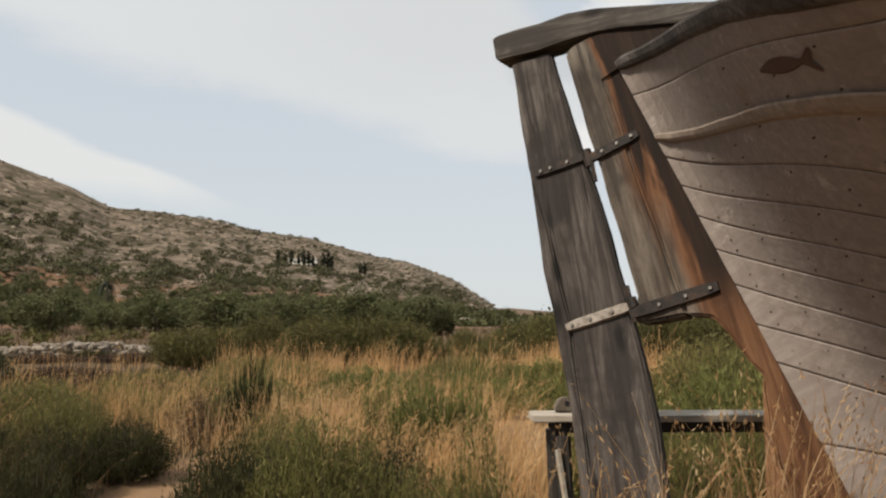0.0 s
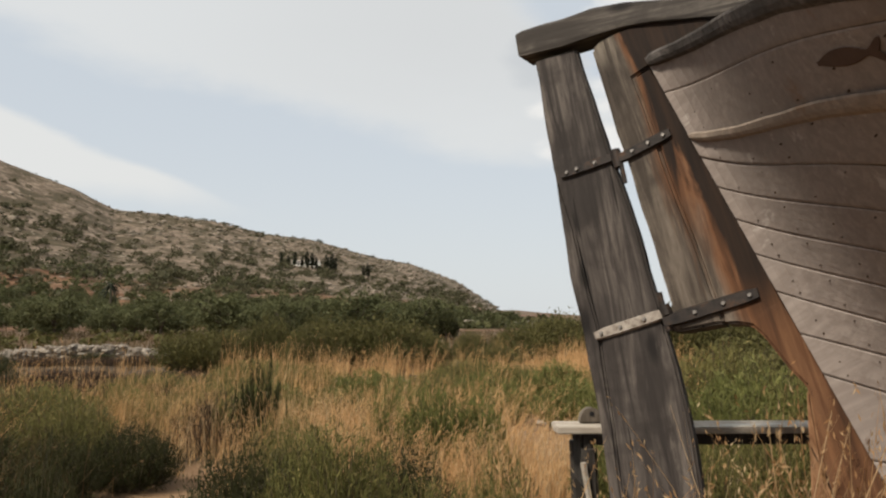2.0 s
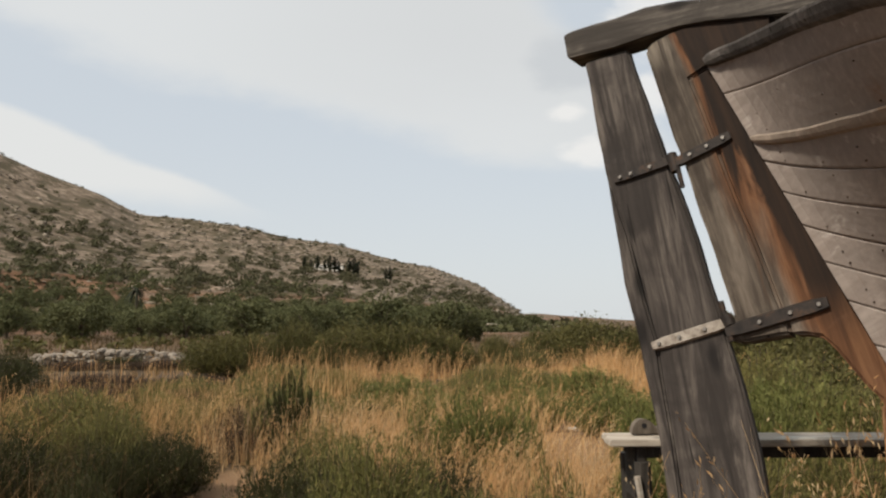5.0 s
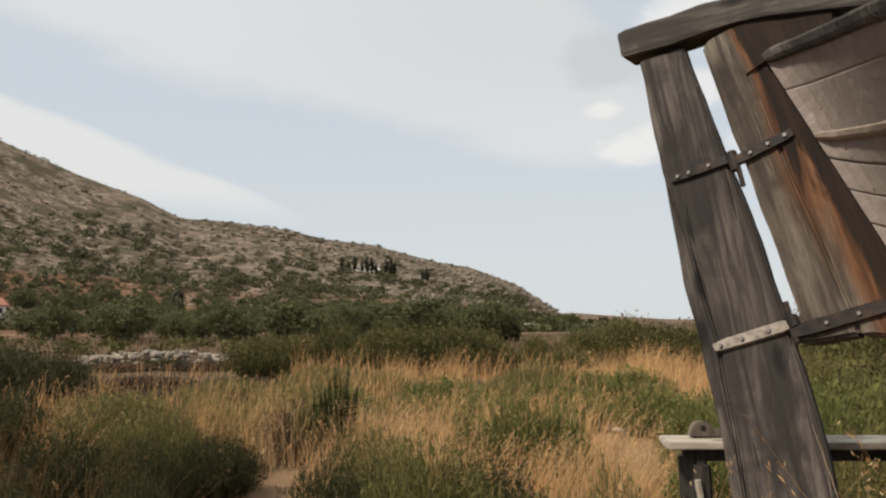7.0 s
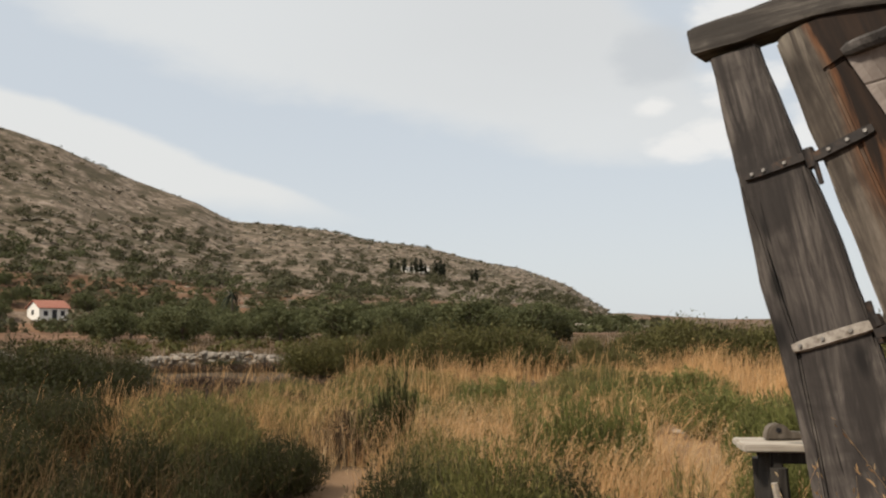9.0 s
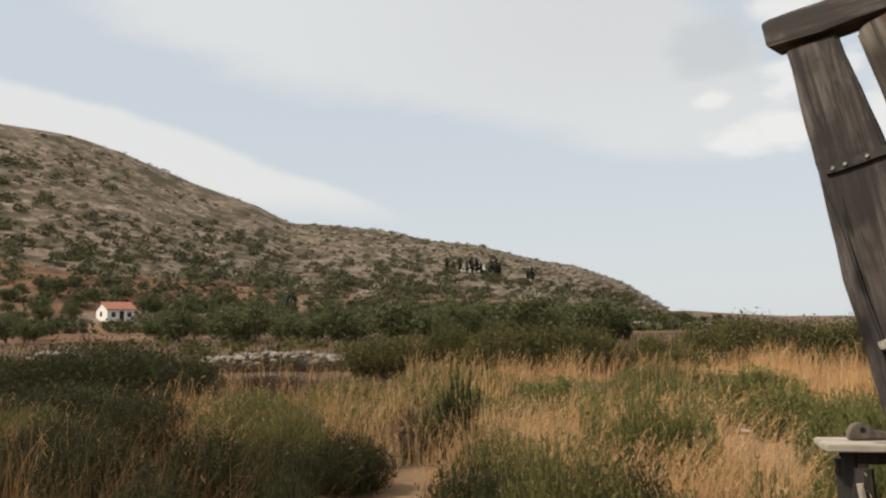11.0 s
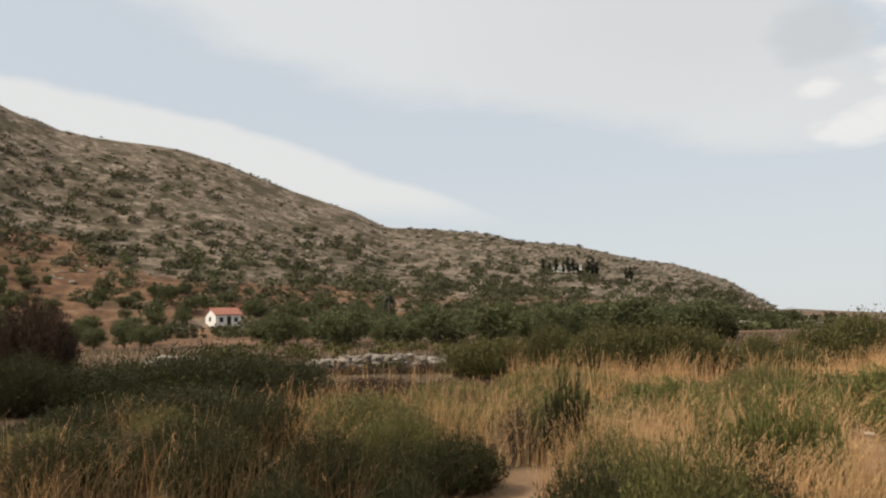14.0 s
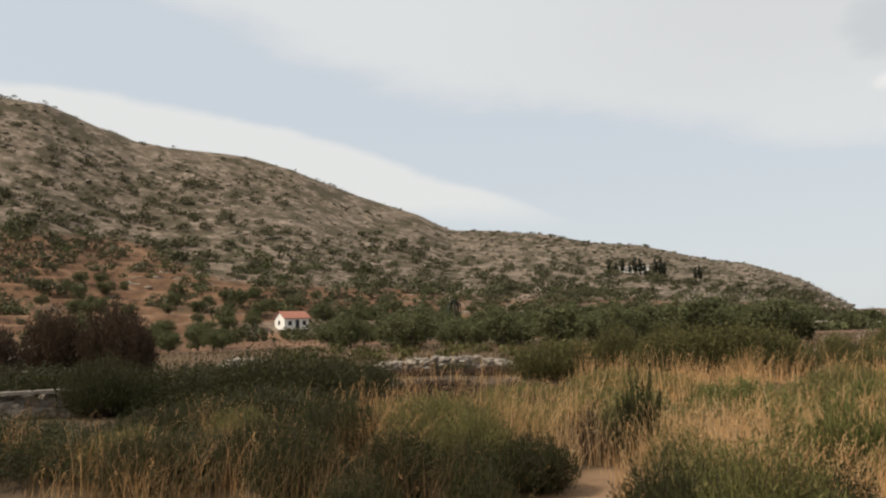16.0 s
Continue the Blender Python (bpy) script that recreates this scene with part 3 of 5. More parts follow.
STATIONS = [0.0, 0.03, 0.07, 0.11, 0.15, 0.2, 0.25, 0.3, 0.35, 0.4, 0.45, 0.5, 0.55, 0.6, 0.65, 0.7, 0.76, 0.82, 0.9, 1.05, 1.3, 1.7, 2.2, 2.8, 3.4, 4.0, 4.4, 4.7, 4.9, 5.1, 5.3, 5.45, 5.6]


def seam(k, d):
    a, b, c = SEAMS[k]
    return a - b * min(d / 0.85, 1.0, (LENGTH - d) / 1.3) - c * fullness(d)


def strip(rows, closed=True):
    """A solid bar from rows of cross-sections (each a loop of points)."""
    bm = bmesh.new()
    made = [[bm.verts.new(p) for p in row] for row in rows]
    n = len(rows[0])
    for a, b in zip(made, made[1:]):
        for k in range(n):
            bm.faces.new((a[k], a[(k + 1) % n], b[(k + 1) % n], b[k])).smooth = False
    bm.faces.new(made[0][::-1])
    bm.faces.new(made[-1])
    bmesh.ops.recalc_face_normals(bm, faces=bm.faces)
    return bm


boat = thing("boat", "old beached wooden boat with greyish-pink planking and a raked sternpost", "boat", BOAT)
for side in (-1, 1):
    for k in range(len(SEAMS) - 1):
        rows = []
        for d in STATIONS:
            hi, lo = seam(k, d) - 0.0014, seam(k + 1, d) + 0.0014
            lift = 0.004 * noise.noise(Vector((d * 2.1, k * 3.7, side))) + (0.006 if k == 2 else 0)
            pts = [skin(d, hi, side, lift - 0.022), skin(d, hi, side, lift - 0.004), skin(d, hi - 0.006, side, lift)]
            pts += [skin(d, hi + (lo - hi) * q, side, lift + 0.001) for q in (0.25, 0.5, 0.75)]
            pts += [skin(d, lo + 0.006, side, lift), skin(d, lo, side, lift - 0.004), skin(d, lo, side, lift - 0.022)]
            rows.append(pts)
        part("hull_plank", strip(rows), HULL_PAINT, boat)
    # dark caulking behind the seams, also closing the hull
    rows = []
    for d in STATIONS:
        pts = [skin(d, seam(k, d) * (1 - q) + seam(min(k + 1, len(SEAMS) - 1), d) * q, side, -0.014) for k in range(len(SEAMS)) for q in (0, 0.25, 0.5, 0.75)]
        rows.append(pts + [p + Vector((0, -side * 0.012, 0)) for p in reversed(pts)])
    part("hull_lining", strip(rows), SEAM, boat, "dark tarred seams between the planks")
    # rubbing strake and cap rail
    for nm, s0, half, out, mat, lab in (("rub_rail", 2, 0.017, 0.034, RAIL_PAINT, "pale worn rubbing rail"), ("cap_rail", 0, 0.024, 0.035, CAP_WOOD, "dark weathered cap rail")):
        rows = []
        for d in STATIONS:
            u = seam(s0, d) + (0.012 if s0 == 0 else -0.004)
            grow = sm((d + 0.02) / 0.06) * 0.6 + 0.4
            h, o = half * grow, out * grow
            i0 = -0.06 if s0 == 0 else -0.004
            rows.append([skin(d, u - h, side, i0), skin(d, u - h, side, o * 0.8), skin(d, u - h * 0.5, side, o), skin(d, u + h * 0.5, side, o), skin(d, u + h, side, o * 0.75), skin(d, u + h, side, i0)])
        bm = strip(rows)
        rough_up(bm, 0.003, 9.0, s0 + side)
        part(nm, bm, mat, boat, lab)
    # nails at the frames
    bm = bmesh.new()
    for k in range(1, len(SEAMS) - 3):
        for col in range(9):
            d0 = 0.07 + col * 0.115 + 0.01 * noise.noise(Vector((col, k, 3)))
            for q in (0.2, 0.8) if col % 2 else (0.5, 0.82):
                if rng.random() < 0.15:
                    continue
                u = seam(k, d0) * (1 - q) + seam(k + 1, d0) * q
                p, pn = skin(d0, u, side, 0.002), skin(d0 + 0.01, u, side, 0.002)
                pu = skin(d0, u + 0.01, side, 0.002)
                nn = (pn - p).cross(pu - p).normalized() * (-side)
                nn = nn if nn.y * side > 0 else -nn
                rod(p - nn * 0.004, p + nn * (0.0035 + (0.004 if k == 2 else 0)), 0.0026 + 0.0022 * rng.random(), 0.0022, 6, bm)
    tagged(part("nails", bm, NAIL, boat, "rusted nail heads"), kind="stuff")

# the fish painted near the stern
ob_rows = []
for q in np.linspace(0, 1, 27):
    d = 0.505 + 0.129 * q
    mid = 0.458 - 0.072 * q
    body = 0.0165 * math.sin(math.pi * min(1, q / 0.8)) ** 0.8 if q < 0.78 else 0.0
    body = max(body, 0.004)
    up = body + (0.020 * sm((q - 0.74) / 0.26))
    dn = body + (0.018 * sm((q - 0.72) / 0.28))
    if q > 0.9:
        cut = (q - 0.9) / 0.1
        ob_rows.append((d, mid + up, mid + up - (1 - cut) * up * 0.9 - 0.004, mid - dn + (1 - cut) * dn * 0.9 + 0.004, mid - dn))
    else:
        ob_rows.append((d, mid + up, mid, mid, mid - dn))
bm = bmesh.new()
prev = None
for d, a, b1, b2, c0 in ob_rows:
    cur = [bm.verts.new(skin(d, u, -1, 0.0062)) for u in (a, b1, b2, c0)]
    if prev:
        bm.faces.new((prev[0], prev[1], cur[1], cur[0]))
        bm.faces.new((prev[2], prev[3], cur[3], cur[2]))
    prev = cur
bmesh.ops.recalc_face_normals(bm, faces=bm.faces)
r = bmesh.ops.extrude_face_region(bm, geom=list(bm.faces))
for v in r["geom"]:
    if isinstance(v, bmesh.types.BMVert):
        v.co.y += 0.006
part("fish_emblem", bm, FISH, boat, "dark brown fish emblem painted on the plank")

part("sternpost", board([(-0.274, 1.019), (-0.244, 1.05), (-0.173, 1.073), (-0.111, 1.081), (-0.02, 1.088), (0.20, 1.06), (0.20, 0.97), (0.03, 0.93), (-0.093, 0.872), (0.035, 0.50), (0.185, 0.10), (0.248, -0.078), (0.217, -0.081), (0.154, -0.094), (0.09, -0.106), (0.052, -0.102), (0.047, -0.085), (0.067, -0.018), (-0.005, 0.20), (-0.08, 0.429), (-0.133, 0.585), (-0.16, 0.659)],
     0.105, 0.010, y0=0.04, wob=0.006, seed=1.0), POST_WOOD, boat, "grey-brown cracked timber with rust stains and a split top")
part("stern_apron", board([(-0.090, 0.868), (-0.012, 0.90), (0.20, 0.47), (0.44, 0.0), (0.62, -0.34), (0.80, -0.70), (1.02, -1.12), (1.05, -1.30), (0.86, -1.30), (0.70, -0.92), (0.56, -0.56), (0.51, -0.30), (0.498, -0.272), (0.461, -0.235), (0.415, -0.169), (0.377, -0.121), (0.338, -0.084), (0.288, -0.076), (0.2505, -0.078), (0.188, 0.10), (0.038, 0.50)],
     0.105, 0.008, y0=0.04, wob=0.006, seed=1.0), POST_WOOD, boat, "rust-orange and umber-brown stained timber along the planking")
part("heel_post", board([(0.512, -0.290), (0.556, -0.565), (0.695, -0.92), (0.855, -1.30), (0.50, -1.30), (0.512, -0.6), (0.500, -0.285)], 0.090, 0.008, y0=0.04, wob=0.004, seed=3.0), RUST_WOOD, boat, "orange-brown heel timber")
part("keel", board([(0.46, -1.22), (5.2, -1.22), (5.75, -0.9), (6.1, -0.1), (6.2, 0.9), (6.05, 0.9), (5.85, 0.0), (5.45, -0.85), (5.1, -1.38), (0.46, -1.38)], 0.10, 0.012), DARK_WOOD, boat, "dark keel and stem")
rows = []
for d in STATIONS[3:-2]:
    u = seam(0, d) - 0.10
    rows.append([skin(d, u, -1, -0.05), skin(d, u, 1, -0.05), skin(d, u, 1, -0.05) + Vector((0, 0, -0.02)), skin(d, u, -1, -0.05) + Vector((0, 0, -0.02))])
part("deck", strip(rows), CAP_WOOD, boat, "weathered deck")

# ---- the rudder hangs on the sternpost
rudder = thing("rudder", "grey weathered plank rudder with iron straps hung on the sternpost", "rudder", BOAT)
part("rudder_blade", board([(-0.54, 1.03), (-0.356, 1.05), (-0.272, 0.812), (-0.193, 0.579), (-0.134, 0.437), (-0.069, 0.25), (-0.006, 0.049), (0.037, -0.09), (0.098, -0.286), (0.146, -0.483), (0.178, -0.714), (0.21, -1.05), (0.20, -1.26), (0.0, -1.28), (-0.07, -0.90), (-0.15, -0.45), (-0.215, -0.10), (-0.335, 0.30), (-0.400, 0.478), (-0.431, 0.538), (-0.492, 0.797)],
     0.046, 0.008, y0=0.022, wob=0.006, seed=4.0), GREY_WOOD, rudder)
part("rudder_plank", board([(-0.430, 0.532), (-0.403, 0.474), (-0.339, 0.296), (-0.219, -0.10), (-0.154, -0.45), (-0.074, -0.90), (-0.004, -1.28), (-0.13, -1.26), (-0.154, -0.754), (-0.176, -0.592), (-0.219, -0.384), (-0.281, -0.124), (-0.345, 0.104), (-0.388, 0.317)],
     0.040, 0.008, y0=0.022, wob=0.005, seed=5.0), GREY_WOOD, rudder, "narrower grey plank along the after edge")

rows = []
TOPS = [(-0.626, 1.108, 0.050), (-0.60, 1.108, 0.058), (-0.49, 1.114, 0.060), (-0.40, 1.117, 0.061), (-0.27, 1.127, 0.060), (-0.14, 1.132, 0.051), (-0.02, 1.122, 0.044), (0.25, 1.076, 0.040), (0.5, 1.03, 0.038), (0.8, 0.97, 0.036)]
for x, z, h in TOPS:
    rows.append([(x + 0.02 * (z0 < 0) * (x < -0.6), y + 0.03, z + z0) for y, z0 in ((-0.058, -h), (-0.062, -h * 0.7), (-0.062, h * 0.75), (-0.054, h), (0.054, h), (0.062, h * 0.7), (0.062, -h * 0.7), (0.054, -h))])
bm = strip(rows)
rough_up(bm, 0.006, 6.0, 3.0)
part("tiller", bm, TILLER_WOOD, rudder, "heavy grey tiller head across the top")


def strap(name, a, b, wide, y, mat, parent, lab, bolts):
    """An iron strap from a to b in the plane of the boat with bolt heads."""
    a, b = Vector((a[0], 0, a[1])), Vector((b[0], 0, b[1]))
    ax = (b - a).normalized()
    up = Vector((-ax.z, 0, ax.x))
    rows = []
    n = 7
    for q in range(n + 1):
        p = a.lerp(b, q / n)
        w = wide / 2 * (0.75 if q in (0, n) else 1.0) * (1 + 0.06 * noise.noise(p * 20))
        rows.append([p - up * w + Vector((0, y, 0)), p - up * w * 0.8 + Vector((0, y - 0.011, 0)), p + up * w * 0.8 + Vector((0, y - 0.011, 0)), p + up * w + Vector((0, y, 0)), p + up * w + Vector((0, y + 0.004, 0)), p - up * w + Vector((0, y + 0.004, 0))])
    s = part(name, strip(rows), mat, parent, lab)
    for q in bolts:
        p = a.lerp(b, q) + Vector((0, y - 0.009, 0))
        bb = rod(p, p + Vector((0, -0.009, 0)), 0.0085, 0.0065, 9)
        part("bolt", bb, BOLT, s)
    return s


strap("upper_strap", (-0.392, 0.512), (-0.155, 0.566), 0.040, -0.004, IRON, rudder, "black rusty iron strap", (0.12, 0.30, 0.62))
strap("lower_strap", (-0.226, -0.124), (0.040, -0.040), 0.042, -0.004, PALE_IRON, rudder, "strap with pale flaking paint", (0.1, 0.38, 0.72))
part("pin", rod((-0.150, -0.015, 0.575), (-0.118, -0.015, 0.452), 0.011, 0.009), IRON, rudder, "iron pintle pin")
part("pin", rod((0.020, -0.016, 0.032), (0.058, -0.016, -0.105), 0.011, 0.010), IRON, rudder, "iron pintle pin")
strap("upper_gudgeon", (-0.150, 0.545), (0.055, 0.625), 0.044, -0.015, IRON, boat, "black iron strap on the post", (0.3, 0.6, 0.88))
strap("lower_gudgeon", (0.040, -0.074), (0.362, 0.024), 0.050, -0.015, IRON, boat, "black iron strap on the post", (0.35, 0.65, 0.92))
bm = rod((-0.165, -0.012, 0.585), (-0.145, -0.012, 0.515), 0.020, 0.019, 10)
part("knuckle", bm, IRON, boat)
bm = rod((0.036, -0.012, -0.015), (0.052, -0.012, -0.05), 0.021, 0.020, 10)
part("knuckle", bm, IRON, boat)

# ---------------------------------------------------------------- work table behind the boat
table = thing("work_table", "pale weathered plank table with dark legs standing in grass", "table", pose(0.46, 4.30, 0, 0, 0, 2))
for k, (y, w) in enumerate(((-0.085, 0.124), (0.042, 0.124))):
    bm = box(2.4, w, 0.028, (1.2 + 0.015 * (k % 2), y, 0.925), 0.005)
    rough_up(bm, 0.004, 3.0, k)
    part("top_plank", bm, BENCH_WOOD, table)
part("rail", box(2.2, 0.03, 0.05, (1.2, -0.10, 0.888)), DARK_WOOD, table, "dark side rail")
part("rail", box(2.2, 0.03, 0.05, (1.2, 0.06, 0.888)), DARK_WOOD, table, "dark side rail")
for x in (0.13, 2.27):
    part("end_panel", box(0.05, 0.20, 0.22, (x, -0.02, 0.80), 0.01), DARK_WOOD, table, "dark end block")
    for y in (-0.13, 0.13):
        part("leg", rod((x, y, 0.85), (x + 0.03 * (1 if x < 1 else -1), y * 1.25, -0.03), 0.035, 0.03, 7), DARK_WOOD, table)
part("brace", rod((0.10, -0.17, 0.80), (0.22, -0.20, -0.02), 0.014, 0.012, 6), BENCH_WOOD, table, "pale loose stick")
clamp_ob = thing("bench_stop", "small grey timber stop block with a hole, on the table", "block", pose(0.63, 4.33, 0.941, 0, 0, 10))
part("block", board([(-0.05, 0), (0.11, 0), (0.11, 0.028), (0.05, 0.034), (0.035, 0.058), (0.0, 0.068), (-0.03, 0.058), (-0.045, 0.034)], 0.05, 0.006), BRANCH, clamp_ob)
part("hole", rod((0.0, -0.028, 0.04), (0.0, -0.020, 0.04), 0.011, 0.011, 10), DARKGLASS, clamp_ob)


# ---------------------------------------------------------------- far things: house, ruin, walls


def polar(az, r):
    return r * math.sin(radians(az)), r * math.cos(radians(az))


def gable_house(name, label, az, r, wide, deep, wall_h, roof_h, turn, wall_mat, roof_mat, sink=0.3, openings=True):
    x, y = polar(az, r)
    h = thing(name, label, "house", pose(x, y, on_land(x, y) - sink, 0, 0, turn))
    bm = bmesh.new()
    prof = [(-deep / 2, 0), (deep / 2, 0), (deep / 2, wall_h), (0, wall_h + roof_h), (-deep / 2, wall_h)]
    a = [bm.verts.new((-wide / 2, q, z)) for q, z in prof]
    b = [bm.verts.new((wide / 2, q, z)) for q, z in prof]
    bm.faces.new(a[::-1])
    bm.faces.new(b)
    for k in range(5):
        bm.faces.new((a[k], a[(k + 1) % 5], b[(k + 1) % 5], b[k]))
    bmesh.ops.recalc_face_normals(bm, faces=bm.faces)
    part("wall", bm, wall_mat, h)
    for s in (-1, 1):
        e = 0.35
        sl = roof_h / (deep / 2)
        o = [(-wide / 2 - e, s * (deep / 2 + e), wall_h - e * sl + 0.06), (wide / 2 + e, s * (deep / 2 + e), wall_h - e * sl + 0.06), (wide / 2 + e, 0, wall_h + roof_h + 0.06), (-wide / 2 - e, 0, wall_h + roof_h + 0.06)]
        bm = bmesh.new()
        vs = [bm.verts.new(p) for p in o]
        f = bm.faces.new(vs if s < 0 else vs[::-1])
        g = bmesh.ops.extrude_face_region(bm, geom=[f])
        for v in g["geom"]:
            if isinstance(v, bmesh.types.BMVert):
                v.co.z += 0.14
        bmesh.ops.recalc_face_normals(bm, faces=bm.faces)
        part("roof", bm, roof_mat, h, "red clay tile roof slope")
    if openings:
        for k, (px, ww, hh, z) in enumerate(((-wide * 0.28, 0.9, 1.1, 1.5), (wide * 0.02, 1.0, 2.0, 1.0 + sink), (wide * 0.30, 0.9, 1.1, 1.5))):
            w = part("door" if k == 1 else "window", box(ww, 0.12, hh, (px, -deep / 2 - 0.02, z), 0), DARKGLASS, h)
            part("frame", box(ww + 0.24, 0.08, 0.12, (px, -deep / 2 - 0.05, z + hh / 2 + 0.06), 0), PLASTER, w)
        w = part("window", box(0.12, 0.8, 1.0, (-wide / 2 - 0.02, 0.2, 1.7), 0), DARKGLASS, h)
    return h


gable_house("farmhouse", "small white plastered farmhouse with a red tile roof", -33.9, 196, 6.4, 5.0, 2.7, 1.5, 62, PLASTER, ROOFTILE)
ruin = gable_house("hill_chapel", "pale stone building among cypresses on the hillside", -9.9, 412, 14, 5, 3.0, 0.7, 8, PLASTER, STONE, 0.5, True)


def stone_mesh(seed):
    bm = bmesh.new()
    bmesh.ops.create_icosphere(bm, subdivisions=1, radius=0.5)
    for v in bm.verts:
        v.co = Vector((max(-0.36, min(0.36, v.co.x)) * 1.35, max(-0.34, min(0.34, v.co.y)) * 1.3, max(-0.33, min(0.33, v.co.z)) * 1.35))
    rough_up(bm, 0.13, 2.2, seed * 3.1)
    me = bpy.data.meshes.new("stone")
    bm.to_mesh(me)
    bm.free()
    me.materials.append(STONE)
    return me


STONES = [stone_mesh(k) for k in range(6)]


def stone_heap(name, label, a, b, height, depth, count, size):
    """A broken dry-stone wall from a to b, stone by stone."""
    ax, ay = a
    w = thing(name, label, "stone wall", pose(ax, ay, on_land(ax, ay)))
    for _ in range(count):
        q = rng.random()
        x, y = ax + (b[0] - ax) * q, ay + (b[1] - ay) * q
        crest = height * (0.55 + 0.45 * math.sin(math.pi * min(1, q * 1.1 + 0.03)) + 0.15 * noise.noise(Vector((q * 9, height, 0))))
        z = crest * rng.random() ** 0.7
        s = size * rng.uniform(0.6, 1.5)
        off = depth * rng.normal() * 0.5 * (1.2 - z / (height * 1.4))
        dx, dy = b[1] - ay, -(b[0] - ax)
        ln = math.hypot(dx, dy)
        x, y = x + dx / ln * off, y + dy / ln * off
        m = Matrix.LocRotScale((x - ax, y - ay, on_land(x, y) - on_land(ax, ay) + z), Euler((rng.uniform(-0.3, 0.3), rng.uniform(-0.3, 0.3), rng.uniform(0, 6.3))), (s * 1.4, s, s * 0.62))
        part("stone", STONES[rng.integers(6)], None, w, m=m)
    return w


stone_heap("stone_wall", "long low tumbled wall of pale grey field stones", polar(-28.2, 34), polar(-17.9, 34), 0.56, 0.55, 300, 0.20)
stone_heap("stone_wall", "short heap of pale field stones behind bushes", polar(-38.6, 44), polar(-35.6, 44), 0.5, 0.6, 60, 0.4)
stone_heap("ruined_wall", "broken ruin wall of pale stone blocks", polar(-51.2, 37), polar(-47.2, 37), 1.5, 0.5, 170, 0.34)
stone_heap("field_wall", "pale terrace wall across the far field", polar(-1.5, 190), polar(7.5, 205), 1.6, 1.6, 110, 1.3)
stone_heap("bank_wall", "low dark terrace wall with pale edge stones", polar(-54.5, 19.2), polar(-44.5, 19.2), 0.40, 0.25, 120, 0.30)
slab = thing("edge_slab", "long pale concrete edging slab on the terrace wall", "slab", pose(*polar(-53.5, 19.0), 0.52, 0, 0, 47))
bm = box(3.4, 0.35, 0.07, (1.7, 0, 0), 0.012)
rough_up(bm, 0.02, 1.5, 2)
part("slab", bm, STONE, slab)

# ---------------------------------------------------------------- trees


def tree(name, label, height, crown, leafmat, leaves, leaf, seed, trunk=0.28, low=0.3, spread=None, m=None):
    """A tapered trunk with limbs, and a crown of leaf sprays gathered in clumps."""
    rs = np.random.default_rng(seed)
    t = thing(name, label, "tree", m)
    bm = bmesh.new()
    top = height * (low + 0.15)
    rod((0, 0, -0.3), (0.06, 0.05, top), height * 0.05, height * 0.035, 8, bm)
    tips = []
    for k in range(9):
        a = k * 2.4 + rs.uniform(-0.4, 0.4)
        rr = crown * rs.uniform(0.35, 0.85)
        z = height * rs.uniform(low + 0.2, 0.92)
        p = Vector((rr * math.cos(a), rr * math.sin(a), z))
        mid = Vector((p.x * 0.4, p.y * 0.4, top + (z - top) * 0.55))
        rod((0.06, 0.05, top * 0.92), mid, height * 0.026, height * 0.016, 6, bm)
        rod(mid, p, height * 0.016, height * 0.005, 5, bm)
        tips.append(p)
    part("trunk", bm, BARK, t)
    cs = []
    for k in range(46):
        d = rs.normal(size=3)
        d /= np.linalg.norm(d)
        q = rs.uniform(0.45, 1.0)
        c0 = np.array([d[0] * crown * q, d[1] * crown * q, height * (low + (1 - low) * 0.5) + d[2] * height * (1 - low) * 0.5 * q])
        cs.append((c0, crown * rs.uniform(0.16, 0.34)))
    pts = []
    for c0, s in cs:
        g = rs.normal(size=(leaves // 46, 3)) * s * 0.55
        pts.append(c0 + g)
    pts = np.vstack(pts)
    pts = pts[pts[:, 2] > height * low * 0.7]
    v, f = leaf_tris(pts, leaf, rs, 0.55)
    part("crown", mesh_from("crown", v, f, leafmat), None, t)
    return t


olive = [tree("olive_tree", "grey-green olive tree with a rounded crown", 3.6, 2.1, GROVE, 3000, 0.125, 11 + k, low=0.12) for k in range(4)]
rt = np.random.default_rng(3)
spots = []
for _ in range(9000):
    if len(spots) >= 290:
        break
    front = len(spots) < 66
    az = rt.uniform(-33.5, 4.5) if front else rt.uniform(-50, 6)
    r = rt.uniform(72, 126) if front else 120 + 140 * rt.random() ** 1.5
    if not front and -36.5 < az < -31 and r < 205:
        continue
    if front and (az < -27.5 and r < 95 or az < -31.2):
        continue
    if az > -1 and r < 170:
        continue
    x, y = polar(az, r)
    if any((x - a) ** 2 + (y - b) ** 2 < (5.2 if front else 6.0) ** 2 for a, b in spots):
        continue
    if not front and ground_kind(np.array([x]), np.array([y]))[1][0] > 0.5 and rt.random() < 0.6:
        continue
    spots.append((x, y))
for k, (x, y) in enumerate(spots):
    s = rt.uniform(0.72, 1.15)
    m = Matrix.LocRotScale((x, y, on_land(x, y)), Euler((0, 0, rt.uniform(0, 6.3))), (s * rt.uniform(0.9, 1.3), s * rt.uniform(0.9, 1.3), s))
    if k < 4:
        olive[k].matrix_basis = m
        tagged(olive[k], group="olive grove")
    else:
        repeat(olive[k % 4], m)

